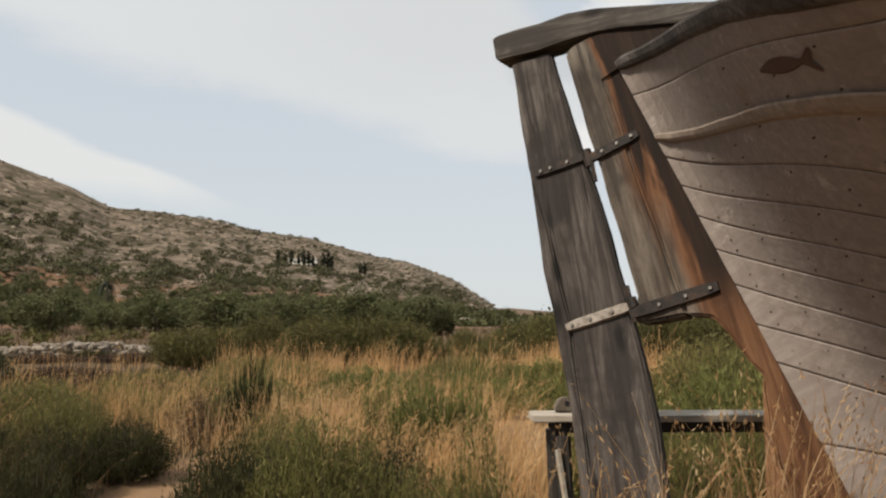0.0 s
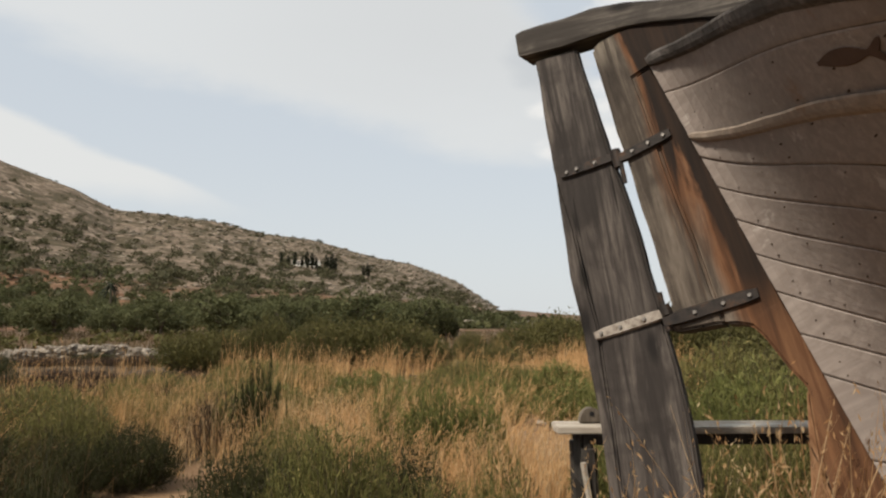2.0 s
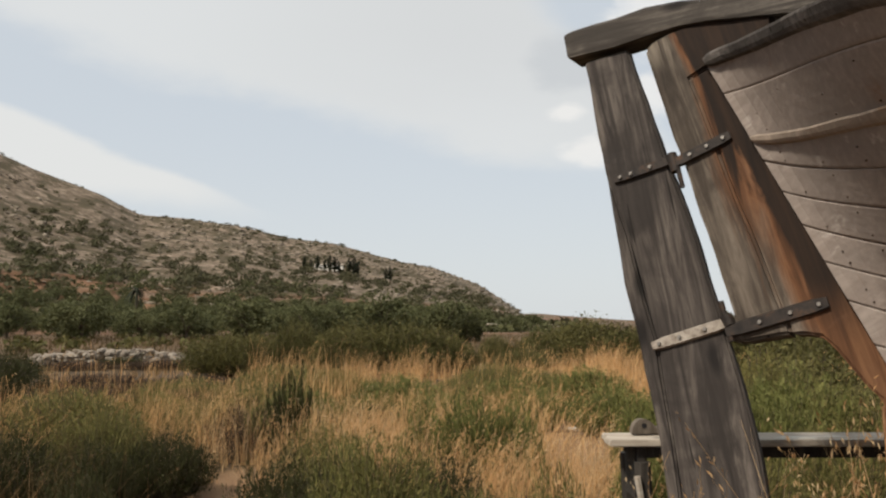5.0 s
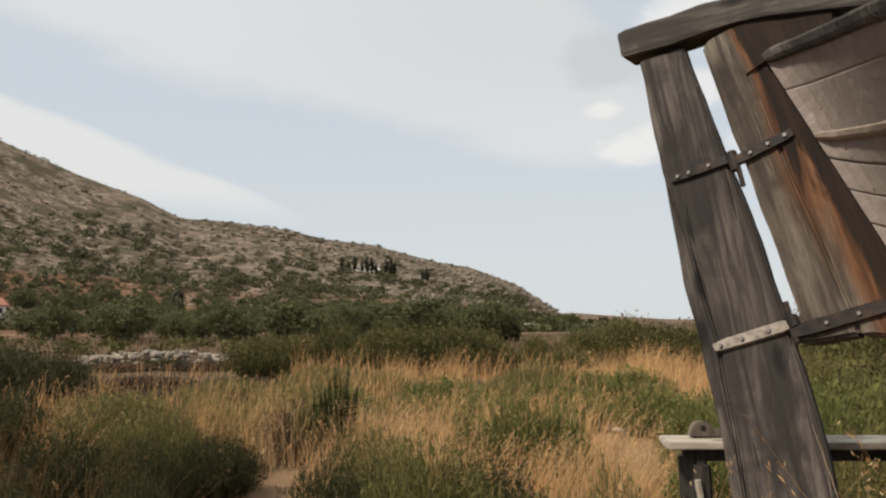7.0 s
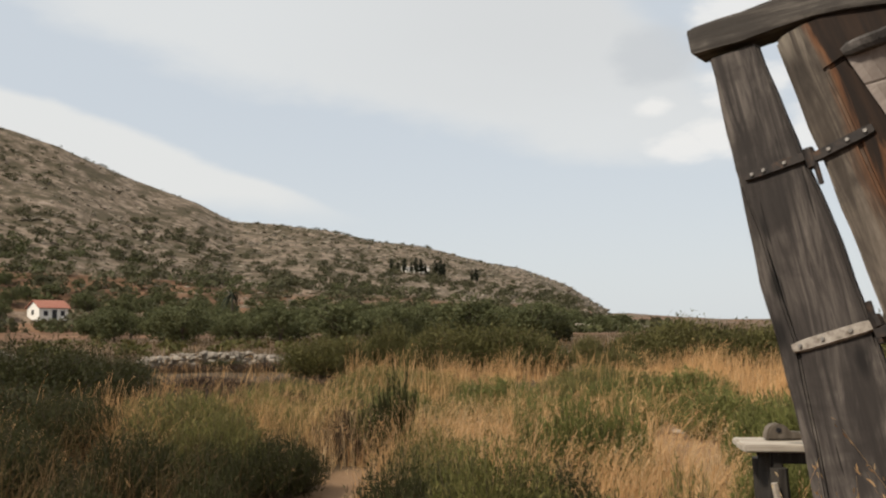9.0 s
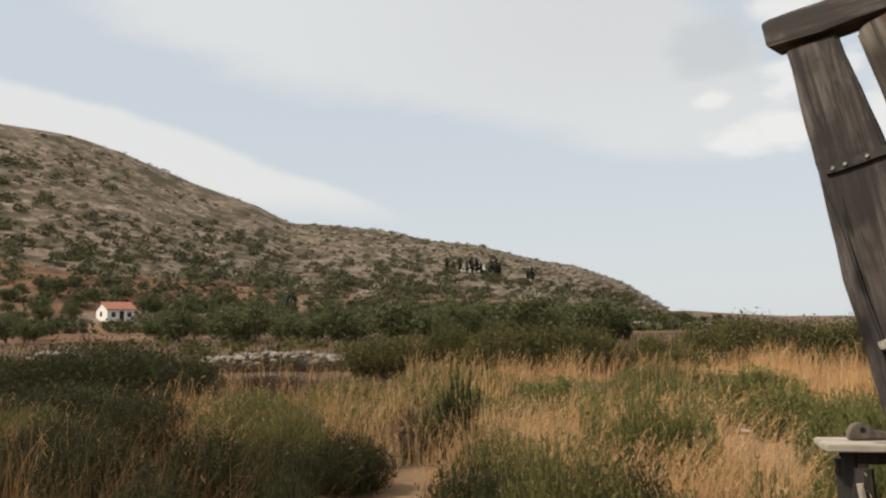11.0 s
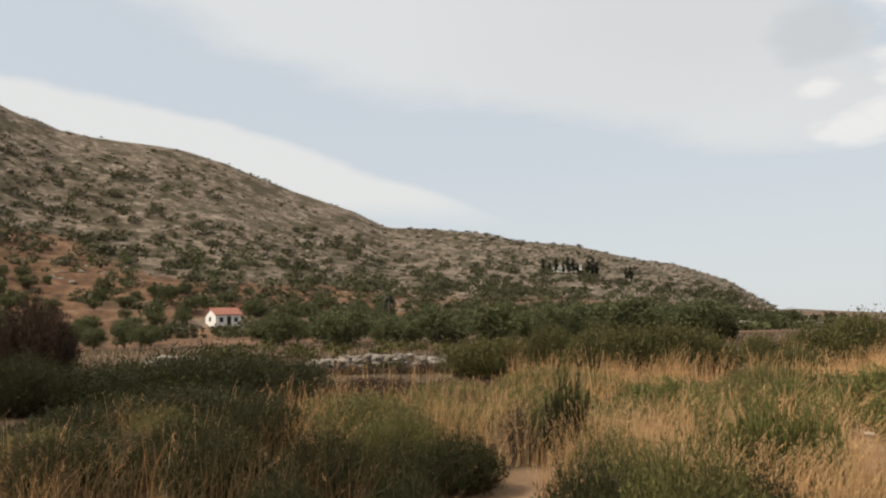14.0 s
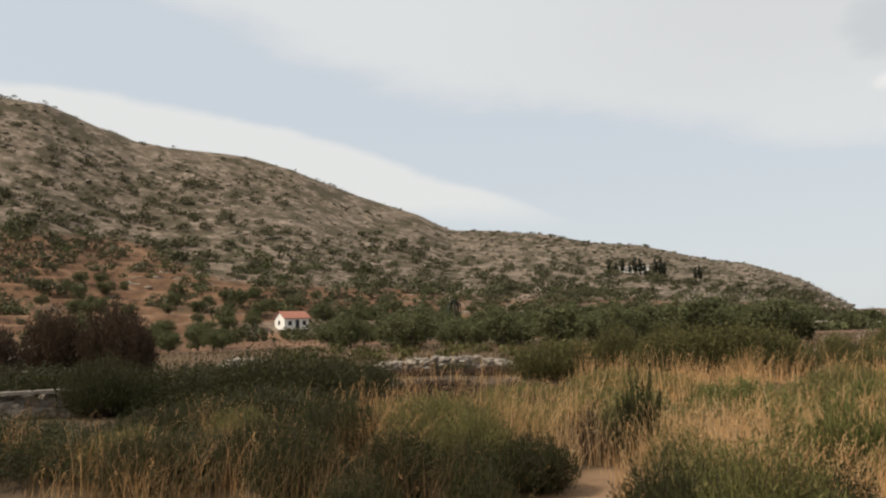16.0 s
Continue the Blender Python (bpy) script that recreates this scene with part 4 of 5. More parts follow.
x, y = polar(-0.1, 58)
tree("round_tree", "dense dark round-crowned tree alone in the field", 2.1, 1.0, DARKLEAF, 5200, 0.06, 31, low=0.15, m=pose(x, y, on_land(x, y)))
x, y = polar(-22.55, 172)
palm = thing("palm_tree", "thin dark palm with a small ragged crown", "tree", Matrix.LocRotScale((x, y, on_land(x, y)), None, (1.05, 1.05, 1.5)))
bm = rod((0, 0, -0.3), (0.1, 0, 5.2), 0.32, 0.26, 8)
part("trunk", bm, BARK, palm)
rs = np.random.default_rng(5)
pv, pf = [], []
for k in range(34):
    a, up = rs.uniform(0, 6.28), rs.uniform(-0.4, 1.0)
    prev = None
    for q in range(5):
        s = q / 4
        rr, z = 2.6 * s, 5.2 + 1.5 * up * s - 2.0 * s * s * (0.6 + 0.4 * (1 - up))
        w = 0.22 * (1 - 0.8 * s)
        c0 = np.array([math.cos(a) * rr + 0.1, math.sin(a) * rr, z])
        sd_ = np.array([-math.sin(a), math.cos(a), 0]) * w
        pv += [c0 - sd_, c0 + sd_]
        if q:
            n0 = len(pv)
            pf.append((n0 - 4, n0 - 3, n0 - 1, n0 - 2))
part("crown", mesh_from("crown", pv, pf, CYPRESS), None, palm)

cyp = tree("cypress_tree", "slim dark cypress on the hillside", 9.0, 1.0, CYPRESS, 1500, 0.3, 41, low=0.06)
ck = 0
for az, r, s in ((-11.6, 400, 0.9), (-11.15, 402, 0.75), (-10.7, 399, 1.0), (-10.2, 401, 0.8), (-9.85, 397, 1.15), (-9.5, 400, 1.05), (-9.2, 402, 0.8), (-8.5, 402, 1.1), (-8.15, 400, 1.2), (-7.9, 404, 1.0), (-5.9, 407, 0.9), (-5.6, 405, 1.0)):
    x, y = polar(az, r)
    m = Matrix.LocRotScale((x, y, on_land(x, y) - 0.3), Euler((0, 0, ck)), (s, s, s))
    if ck == 0:
        cyp.matrix_basis = m
        tagged(cyp, group="cypresses by the chapel")
    else:
        repeat(cyp, m)
    ck += 1

# ---------------------------------------------------------------- hillside scrub and rocks (too many to count)
rs = np.random.default_rng(21)


def scatter(n, az0, az1, r0, r1, power=1.0):
    az = np.radians(rs.uniform(az0, az1, n))
    r = r0 + (r1 - r0) * rs.random(n) ** power
    return r * np.sin(az), r * np.cos(az)


def shrub_cloud(name, label, x, y, size, leaves, mat, tall=0.75):
    z = land_height(x, y)
    c = np.stack([x, y, z], -1)
    g = rs.normal(size=(len(x), leaves, 3))
    g = g / np.linalg.norm(g, axis=-1, keepdims=True) * rs.random((len(x), leaves, 1)) ** 0.45 * np.array([0.85, 0.85, 0.5 * tall])
    p = c[:, None] + (g + np.array([0, 0, 0.42 * tall])) * size[:, None, None]
    sz = np.repeat(size * 0.21, leaves) * (24.0 / leaves) ** 0.5
    v, f = leaf_tris(p.reshape(-1, 3), sz, rs, 0.8)
    return tagged(new(name, mesh_from(name, v, f, mat)), label, "shrubs", kind="stuff")


x, y = scatter(10500, -62, 7, 150, 640, 0.62)
hs_, te_ = ground_kind(x, y)
dens = fbm(x, y, 45, 3, 9.0) * 2.2 + 0.62 - 0.30 * te_ + 0.28 * np.exp(-((np.hypot(x, y) - 320) / 70) ** 2)
keep = (rs.random(len(x)) < dens) & (np.hypot(x + 109, y - 163) > 11)
x, y = x[keep], y[keep]
shrub_cloud("hill_scrub", "low grey-green scrub dotted over the hillside, lightened for haze", x, y, (0.9 + 3.4 * rs.random(len(x)) ** 2.4) * np.interp(np.hypot(x, y), [420, 460], [1, 0.55]) * (1 + 0.25 * (np.hypot(x, y) < 330)), 64, HILLSHRUB, 0.8)
x, y = scatter(1700, -58, 9, 140, 330, 0.8)
keep = rs.random(len(x)) < 0.50 - 0.3 * ground_kind(x, y)[1] + fbm(x, y, 30, 3, 4.0)
keep &= np.hypot(x + 106, y - 158) > 16
x, y = x[keep], y[keep]
shrub_cloud("hill_bushes", "darker rounded bushes along the foot of the hill", x, y, rs.uniform(1.6, 3.6, len(x)), 60, GROVE, 0.95)
x, y = scatter(80, -36, -3, 46, 100, 1.0)
shrub_cloud("field_scrub", "scattered low green scrub on the valley floor", x, y, rs.uniform(0.5, 1.2, len(x)), 46, OLIVE, 0.7)

ICO = bmesh.new()
bmesh.ops.create_icosphere(ICO, subdivisions=1, radius=0.5)
IV = np.array([v.co[:] for v in ICO.verts])
IF = np.array([[v.index for v in f.verts] for f in ICO.faces])
ICO.free()
x, y = scatter(9500, -62, 6, 240, 640, 0.8)
# more pale rocks right of -24 degrees, to lighten the hazier slope
keep = rs.random(len(x)) < 0.20 + 2.4 * fbm(x, y, 38, 3, 14.0) + 0.25 * (np.degrees(np.arctan2(x, y)) > -24)
x, y = x[keep], y[keep]
z = land_height(x, y)
sz = rs.uniform(0.5, 1.9, len(x)) * (1 + 0.5 * (rs.random(len(x)) < 0.12))
jit = 1 + 0.45 * rs.normal(size=(len(x), len(IV), 1))
pts = IV[None] * jit * sz[:, None, None] * np.array([1.7, 1.3, 0.6])
pts = pts + np.stack([x, y, z + 0.05], -1)[:, None]
faces = (IF[None] + (np.arange(len(x)) * len(IV))[:, None, None]).reshape(-1, 3)
tagged(new("hill_rocks", mesh_from("hill_rocks", pts.reshape(-1, 3), faces, ROCK)), "limestone outcrops on the hillside, paled for haze", "rocks", kind="stuff")

# ---------------------------------------------------------------- bushes


def stems(n, seed, reach, tall, arch):
    """Start, end and bend of n stems of a bush of unit size."""
    r_ = np.random.default_rng(seed)
    a = r_.uniform(0, 2 * np.pi, n)
    out = np.sqrt(r_.random(n)) * reach
    base = np.stack([np.cos(a) * out * 0.25, np.sin(a) * out * 0.25, np.zeros(n)], -1)
    dome = np.sqrt(np.clip(1 - (out / reach) ** 2 * 0.82, 0, 1))
    tip = np.stack([np.cos(a) * out, np.sin(a) * out, tall * dome * r_.uniform(0.70, 1.0, n)], -1)
    return r_, base, tip


def bush(name, label, mat, nst, per, leaf, flat, seed, droop=0.12, first=0.3, side=0.05, upright=0.75, category="bush"):
    """A bush of unit size: woody stems, and leaves set along the upper part of each one."""
    r_, base, tip = stems(nst, seed, 1.0, 1.0, droop)
    b = thing(name, label, category)
    q = r_.uniform(first, 1.0, (nst, per))[..., None]
    mid = base * 0.35 + tip * 0.65
    mid[:, 2] = tip[:, 2] * 0.45
    P = base[:, None] * (1 - q) ** 2 + 2 * mid[:, None] * q * (1 - q) + tip[:, None] * q ** 2
    P = P + r_.normal(size=P.shape) * side
    T = 2 * (mid - base)[:, None] * (1 - q) + 2 * (tip - mid)[:, None] * q
    T = T / np.linalg.norm(T, axis=-1, keepdims=True) * upright + r_.normal(size=T.shape) * 0.5
    T = (T / np.linalg.norm(T, axis=-1, keepdims=True)).reshape(-1, 3)
    C = P.reshape(-1, 3)
    n = len(C)
    e = r_.normal(size=(n, 3))
    e -= (e * T).sum(1)[:, None] * T
    e /= np.linalg.norm(e, axis=1)[:, None]
    s = (leaf * r_.uniform(0.6, 1.5, n))[:, None]
    V_ = np.stack([C - T * s * 0.35 + e * s * flat, C - T * s * 0.35 - e * s * flat, C + T * s], 1).reshape(-1, 3)
    V_[:, 2] = np.maximum(V_[:, 2], 0.0)
    part("foliage", mesh_from("foliage", V_, np.arange(3 * n).reshape(-1, 3), mat), None, b)
    sv, sf = [], []
    for k in range(0, nst, 2):
        prev = None
        w = 0.007
        sd_ = r_.normal(size=3)
        for j_ in range(4):
            u = j_ / 3.0
            p = base[k] * (1 - u) ** 2 + 2 * mid[k] * u * (1 - u) + tip[k] * u ** 2
            ww = sd_ / np.linalg.norm(sd_) * w * (1 - 0.75 * u)
            tt = np.array([ww[1], -ww[0], ww[2]])
            sv += [p - ww, p + ww, p + tt]
            if j_:
                n0 = len(sv)
                for c_ in range(3):
                    d_ = (c_ + 1) % 3
                    sf.append((n0 - 6 + c_, n0 - 6 + d_, n0 - 3 + d_, n0 - 3 + c_))
    part("woody_frame", mesh_from("woody_frame", sv, sf, TWIG), None, b)
    return b


KINDS = {
    "broom": [bush("broom_bush", "soft olive-green broom bush of fine upright fronds", BROOM, 480, 40, 0.036, 0.17, 50 + k, side=0.032) for k in range(3)],
    "sprig": [bush("leafy_shrub", "bright green shrub of upright leafy shoots", SPRIG, 260, 48, 0.050, 0.21, 60 + k, side=0.028, first=0.12, upright=0.9) for k in range(2)],
    "dark": [bush("dark_shrub", "dense dark green evergreen shrub", DARKLEAF, 460, 42, 0.034, 0.20, 70 + k, side=0.040) for k in range(2)],
    "wild": [bush("wild_bush", "tall mixed green roadside bush", OLIVE, 420, 30, 0.036, 0.40, 80 + k, side=0.060) for k in range(3)],
    "brown": [bush("dry_bush", "dark reddish-brown half-dead bush", BROWNLEAF, 320, 34, 0.040, 0.32, 90, side=0.05)],
    "dead": [bush("dead_shrub", "dark withered shrub of bare twigs", BROWNLEAF, 170, 14, 0.05, 0.14, 95, side=0.03)],
    "weed": [bush("tall_weed", "single dark leafy weed with upright shoots", DARKLEAF, 22, 110, 0.065, 0.2, 97, side=0.03, first=0.1, upright=0.8, category="plant")],
}
used = {k: 0 for k in KINDS}
rb = np.random.default_rng(8)


def plant(kind, x, y, rx, h, ry=None):
    lib = KINDS[kind]
    k = used[kind]
    m = Matrix.LocRotScale((x, y, on_land(x, y) - 0.03), Euler((0, 0, rb.uniform(0, 6.3))), (rx, ry or rx, h))
    if k < len(lib):
        lib[k].matrix_basis = m
    else:
        repeat(lib[k % len(lib)], m)
    used[kind] += 1


# dark shrubs gather on the left; their colour also stands for dimmer light there
NEAR = [
    ("dark", -1.10, 5.22, 0.42, 0.82), ("broom", -0.60, 5.05, 0.46, 0.97), ("broom", -0.95, 5.95, 0.42, 0.78), ("dark", -0.28, 5.60, 0.40, 0.74),
    ("sprig", -0.12, 7.6, 0.36, 0.98), ("sprig", -0.50, 7.75, 0.26, 0.86), ("sprig", 0.24, 7.75, 0.30, 0.90), ("weed", -1.87, 8.92, 0.30, 1.18), ("weed", -1.98, 9.05, 0.26, 1.0),
    ("dead", -2.57, 9.2, 0.36, 0.66), ("dead", -2.35, 9.15, 0.36, 0.80), ("sprig", -2.28, 9.3, 0.26, 0.70),
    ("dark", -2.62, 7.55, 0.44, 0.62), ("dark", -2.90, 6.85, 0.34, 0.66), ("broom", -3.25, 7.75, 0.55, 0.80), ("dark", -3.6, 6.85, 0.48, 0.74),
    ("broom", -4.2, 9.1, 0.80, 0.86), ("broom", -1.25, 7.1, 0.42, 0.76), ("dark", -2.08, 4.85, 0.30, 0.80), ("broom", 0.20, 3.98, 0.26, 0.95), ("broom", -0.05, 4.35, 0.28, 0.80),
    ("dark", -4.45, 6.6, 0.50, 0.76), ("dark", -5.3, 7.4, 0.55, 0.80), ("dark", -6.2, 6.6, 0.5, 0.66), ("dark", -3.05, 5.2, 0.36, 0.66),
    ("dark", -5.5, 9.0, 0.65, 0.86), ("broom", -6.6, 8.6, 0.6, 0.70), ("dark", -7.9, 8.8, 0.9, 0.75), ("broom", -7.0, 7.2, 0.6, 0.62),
    ("sprig", 1.48, 8.1, 0.38, 0.92), ("sprig", 1.55, 7.5, 0.40, 0.95), ("broom", 1.9, 8.4, 0.7, 0.95), ("sprig", 2.3, 7.6, 0.6, 1.0), ("sprig", 2.9, 8.4, 0.7, 1.1), ("broom", 3.4, 8.2, 0.8, 1.0), ("sprig", 0.84, 11.9, 0.40, 0.66), ("sprig", 1.3, 6.6, 0.45, 0.72),
    ("broom", 3.4, 10.6, 1.0, 1.2), ("wild", 4.3, 12.0, 1.2, 1.3), ("broom", 2.2, 6.2, 0.5, 0.85), ("broom", 1.5, 5.6, 0.4, 0.8),
    ("broom", -3.2, 10.4, 0.6, 0.6), ("brown", -5.0, 14.2, 1.1, 0.42), ("brown", -7.0, 14.8, 1.1, 0.42), ("brown", -6.2, 18.5, 1.3, 0.40), ("brown", -8.6, 19.0, 1.3, 0.40),
]
for kind, x, y, rx, h in NEAR:
    plant(kind, x, y, rx, h)
# the belt of bushes beyond the grass
for kind, az, r, rx, h in (
        ("wild", -16.6, 24.5, 1.15, 1.25), ("wild", -14.6, 25, 0.9, 1.1), ("wild", -12.0, 25.5, 1.0, 1.3), ("wild", -10.4, 26, 0.8, 1.1), ("dark", -11.2, 29, 1.2, 1.7),
        ("wild", -8.4, 24, 1.2, 1.45), ("wild", -6.4, 24.5, 1.2, 1.50), ("wild", -4.4, 24, 1.15, 1.55), ("wild", -2.6, 24.5, 1.0, 1.3), ("wild", -1.2, 26, 0.8, 1.0),
        ("wild", 1.6, 30, 0.8, 0.9), ("wild", 4.6, 30, 1.0, 1.15), ("wild", 6.0, 29, 1.2, 1.6), ("wild", 7.8, 28, 1.35, 1.75), ("dark", 9.6, 28.5, 1.3, 1.7), ("wild", 11.3, 28, 1.3, 1.85), ("wild", 13.2, 29, 1.4, 1.75), ("wild", 15.5, 28, 1.5, 1.8),
        ("wild", 18.0, 27, 1.5, 1.7), ("wild", 20.5, 28, 1.6, 1.9), ("wild", 23.5, 27, 1.6, 1.8),
        ("dark", -30.8, 17, 1.1, 1.25), ("dark", -34.5, 16, 1.4, 1.45), ("dark", -37.5, 17, 1.2, 1.2), ("dark", -40.8, 18.5, 1.3, 1.15), ("dark", -45.5, 18.5, 0.85, 1.4), ("dark", -47.0, 21, 1.5, 1.1), ("dark", -50.5, 20.5, 1.6, 1.2), 
        ("brown", -45.3, 33, 1.15, 3.3), ("brown", -44.2, 32, 0.8, 2.7), ("brown", -48.8, 34, 1.05, 3.2), ("brown", -52.6, 30, 1.0, 2.7), ("brown", -54.8, 28, 1.5, 2.0), ("dark", -47.8, 48, 2.0, 3.6),
        ("sprig", -20.5, 12.5, 0.55, 0.62), ("broom", -17.0, 11.8, 0.6, 0.58), ("broom", -14.0, 13.5, 0.7, 0.62), ("sprig", -11.5, 12.5, 0.5, 0.66), ("broom", -7.5, 11.5, 0.6, 0.6), ("sprig", -5.0, 14.5, 0.7, 0.66), ("sprig", -3.0, 12.0, 0.55, 0.62), ("broom", -0.5, 14.0, 0.7, 0.66),
        ("sprig", 2.2, 13.5, 0.5, 0.7), ("broom", 4.0, 16.0, 0.8, 0.7), ("broom", 1.5, 18.0, 0.9, 0.7), ("broom", -9.5, 16.5, 0.9, 0.66), ("broom", -12.5, 18.0, 1.0, 0.72), ("broom", -19.0, 15.5, 0.9, 0.6), ("brown", -22.5, 16.5, 1.0, 0.42), ("sprig", 7.5, 15.0, 0.7, 0.8), ("broom", -26.0, 13.0, 0.8, 0.6), ("sprig", 8.5, 11.5, 0.55, 0.75), ("wild", 3.2, 24.0, 0.8, 0.8),
        ("dark", -41.0, 9.5, 0.9, 0.62), ("dark", -46.0, 10.5, 1.0, 0.6), ("dark", -52.0, 12.0, 1.2, 0.7), ("dark", -36.0, 12.5, 1.2, 0.9),
        ("dark", -23.0, 31, 0.7, 0.45), ("brown", -20.5, 29.5, 1.4, 0.34), ("brown", -25.5, 30, 1.2, 0.32), ("dark", -29.2, 27, 0.9, 0.55)):
    x, y = polar(az, r)
    tall = 1.06 + 0.40 * (math.sin(az * 12.9 + r) * 0.5 + 0.5) if kind == "wild" else 1.0
    tall *= 0.8 if kind == "wild" and az > 3 else 1.0
    plant(kind, x, y, rx * (2.1 - 0.9 * tall), h * tall)

# ---------------------------------------------------------------- grass
rg = np.random.default_rng(77)


def blades(x, y, h, w, bend, heads=0.0, z0=None):
    """Bent tapering blades; some carry a seed head. Returns vertices and triangles."""
    n = len(x)
    a = rg.uniform(0, 2 * np.pi, n)
    wind = np.stack([np.cos(a) + 0.35, np.sin(a) * 0.8, np.zeros(n)], -1)
    sd_ = np.stack([-np.sin(a + 0.7), np.cos(a + 0.7), np.zeros(n)], -1)
    base = np.stack([x, y, (land_height(x, y) if z0 is None else z0) - 0.02], -1)
    V_, F_ = [], []
    lev = (0.0, 0.4, 0.75, 1.0)
    for k, t in enumerate(lev):
        p = base + wind * (bend * h * t ** 2.2)[:, None] + np.array([0, 0, 1.0]) * (h * (t - 0.25 * np.minimum(bend, 1.2) * t ** 3))[:, None]
        ww = sd_ * (w * (1 - 0.85 * t))[:, None]
        V_ += [p - ww, p + ww]
    V_ = np.stack(V_, 1)
    idx = np.array([(0, 1, 3, 2), (2, 3, 5, 4), (4, 5, 7, 6)])
    F_ = (idx[None] + (np.arange(n) * 8)[:, None, None]).reshape(-1, 4)
    V_ = V_.reshape(-1, 3)
    if heads:
        pick = np.where(rg.random(n) < heads)[0]
        if len(pick):
            v4 = V_.reshape(n, 8, 3)[pick]
            tip, low = v4[:, 6], v4[:, 4]
            d = tip - low
            d = d / np.linalg.norm(d, axis=1)[:, None]
            m_ = 9
            q = rg.uniform(-0.22, 0.06, (len(pick), m_))[..., None] * h[pick][:, None, None] * 0.7
            C = tip[:, None] + d[:, None] * q + rg.normal(size=(len(pick), m_, 3)) * 0.006
            D = d[:, None] + rg.normal(size=C.shape) * 0.35
            D /= np.linalg.norm(D, axis=-1, keepdims=True)
            E = np.cross(D, rg.normal(size=D.shape))
            E /= np.linalg.norm(E, axis=-1, keepdims=True)
            L = (w[pick] * 2.0)[:, None, None] + 0.0035
            S = np.stack([C - D * L, C + E * L * 0.22, C + D * L * 1.1, C - E * L * 0.22], 2).reshape(-1, 3)
            F2 = np.arange(len(S)).reshape(-1, 4) + len(V_)
            V_, F_ = np.vstack([V_, S]), np.vstack([F_, F2])
    return V_, F_


def field(n, az0, az1, r0, r1, power=0.6):
    az = np.radians(rg.uniform(az0, az1, n))
    r = r0 + (r1 - r0) * rg.random(n) ** power
    return r * np.sin(az), r * np.cos(az)


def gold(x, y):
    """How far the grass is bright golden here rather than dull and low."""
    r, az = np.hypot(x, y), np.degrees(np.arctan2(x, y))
    # duller far left: dimmer light there put into the grass colour
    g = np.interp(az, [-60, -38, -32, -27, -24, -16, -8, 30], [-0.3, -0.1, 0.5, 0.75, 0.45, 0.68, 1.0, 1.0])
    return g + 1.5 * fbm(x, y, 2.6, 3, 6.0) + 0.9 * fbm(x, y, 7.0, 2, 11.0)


def lay(name, label, x, y, h, w, bend, mat, heads):
    v, f = blades(x, y, h, w, bend, heads)
    tagged(new(name, mesh_from(name, v, f, mat)), label, "grass", kind="stuff")


def tufted(n, each, spread, *where):
    """Places of blades gathered in tufts, and a common height factor for every tuft."""
    tx, ty = field(n, *where)
    k = np.repeat(np.arange(n), each)
    f = (0.34 + 1.05 * rg.random(n) ** 1.25)[k]
    s = spread * rg.uniform(0.5, 1.4, n)[k]
    return tx[k] + rg.normal(size=len(k)) * s, ty[k] + rg.normal(size=len(k)) * s, f


def shaded_out(x, y):
    """Grass is thin inside the bushes."""
    k = np.ones_like(x)
    for kind, bx, by, rx, h in NEAR:
        if kind in ("broom", "dark", "wild", "sprig"):
            k = np.minimum(k, np.clip(1.5 * np.hypot(x - bx, y - by) / (rx * 1.1) - 1.1, 0.03, 1))
    return k


x, y, tf = tufted(2500, 20, 0.10, -62, 30, 3.9, 13, 0.66)
boat_side = (x - 0.75) * -0.573 + (y - 3.62) * -0.813
thin = np.interp(np.degrees(np.arctan2(x, y)), [-50, -38, -28, -20, -14], [0.55, 0.45, 0.4, 0.6, 1.0])
keep = (rg.random(len(x)) < open_ground(x, y) * shaded_out(x, y) * thin) & ~((boat_side < 0.1) & (boat_side > -1.3) & (x > 1.2) & (y < 4.2))
x, y, tf = x[keep], y[keep], tf[keep]
g = gold(x, y)
r = np.hypot(x, y)
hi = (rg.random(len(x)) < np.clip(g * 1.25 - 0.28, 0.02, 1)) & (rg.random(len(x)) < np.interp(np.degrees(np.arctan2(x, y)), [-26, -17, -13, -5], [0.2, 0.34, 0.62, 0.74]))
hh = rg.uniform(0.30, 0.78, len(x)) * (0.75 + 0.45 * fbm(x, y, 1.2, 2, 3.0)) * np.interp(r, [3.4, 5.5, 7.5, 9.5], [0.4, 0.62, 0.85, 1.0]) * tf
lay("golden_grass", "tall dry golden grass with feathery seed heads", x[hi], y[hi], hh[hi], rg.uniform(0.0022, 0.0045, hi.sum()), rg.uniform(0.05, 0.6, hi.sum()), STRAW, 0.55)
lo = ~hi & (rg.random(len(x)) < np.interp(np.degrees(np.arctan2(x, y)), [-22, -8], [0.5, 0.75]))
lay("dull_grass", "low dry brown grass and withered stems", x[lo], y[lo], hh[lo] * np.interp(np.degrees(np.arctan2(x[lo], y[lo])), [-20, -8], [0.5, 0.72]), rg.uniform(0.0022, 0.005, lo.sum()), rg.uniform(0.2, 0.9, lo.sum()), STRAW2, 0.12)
gx, gy = field(5200, -180, 180, 0.7, 4.2, 0.6)
gs = (gx - 0.75) * -0.573 + (gy - 3.62) * -0.813
ok = (gs > 0.25) | (gs < -1.6) | (gx < 0.6)
lay("short_grass", "short trodden dry grass by the boat", gx[ok], gy[ok], rg.uniform(0.04, 0.16, ok.sum()), rg.uniform(0.0015, 0.003, ok.sum()), rg.uniform(0.2, 0.9, ok.sum()), STRAW2, 0.0)
x, y, tf = tufted(1400, 44, 0.20, -58, 27, 10.5, 30, 0.8)
az_ = np.degrees(np.arctan2(x, y))
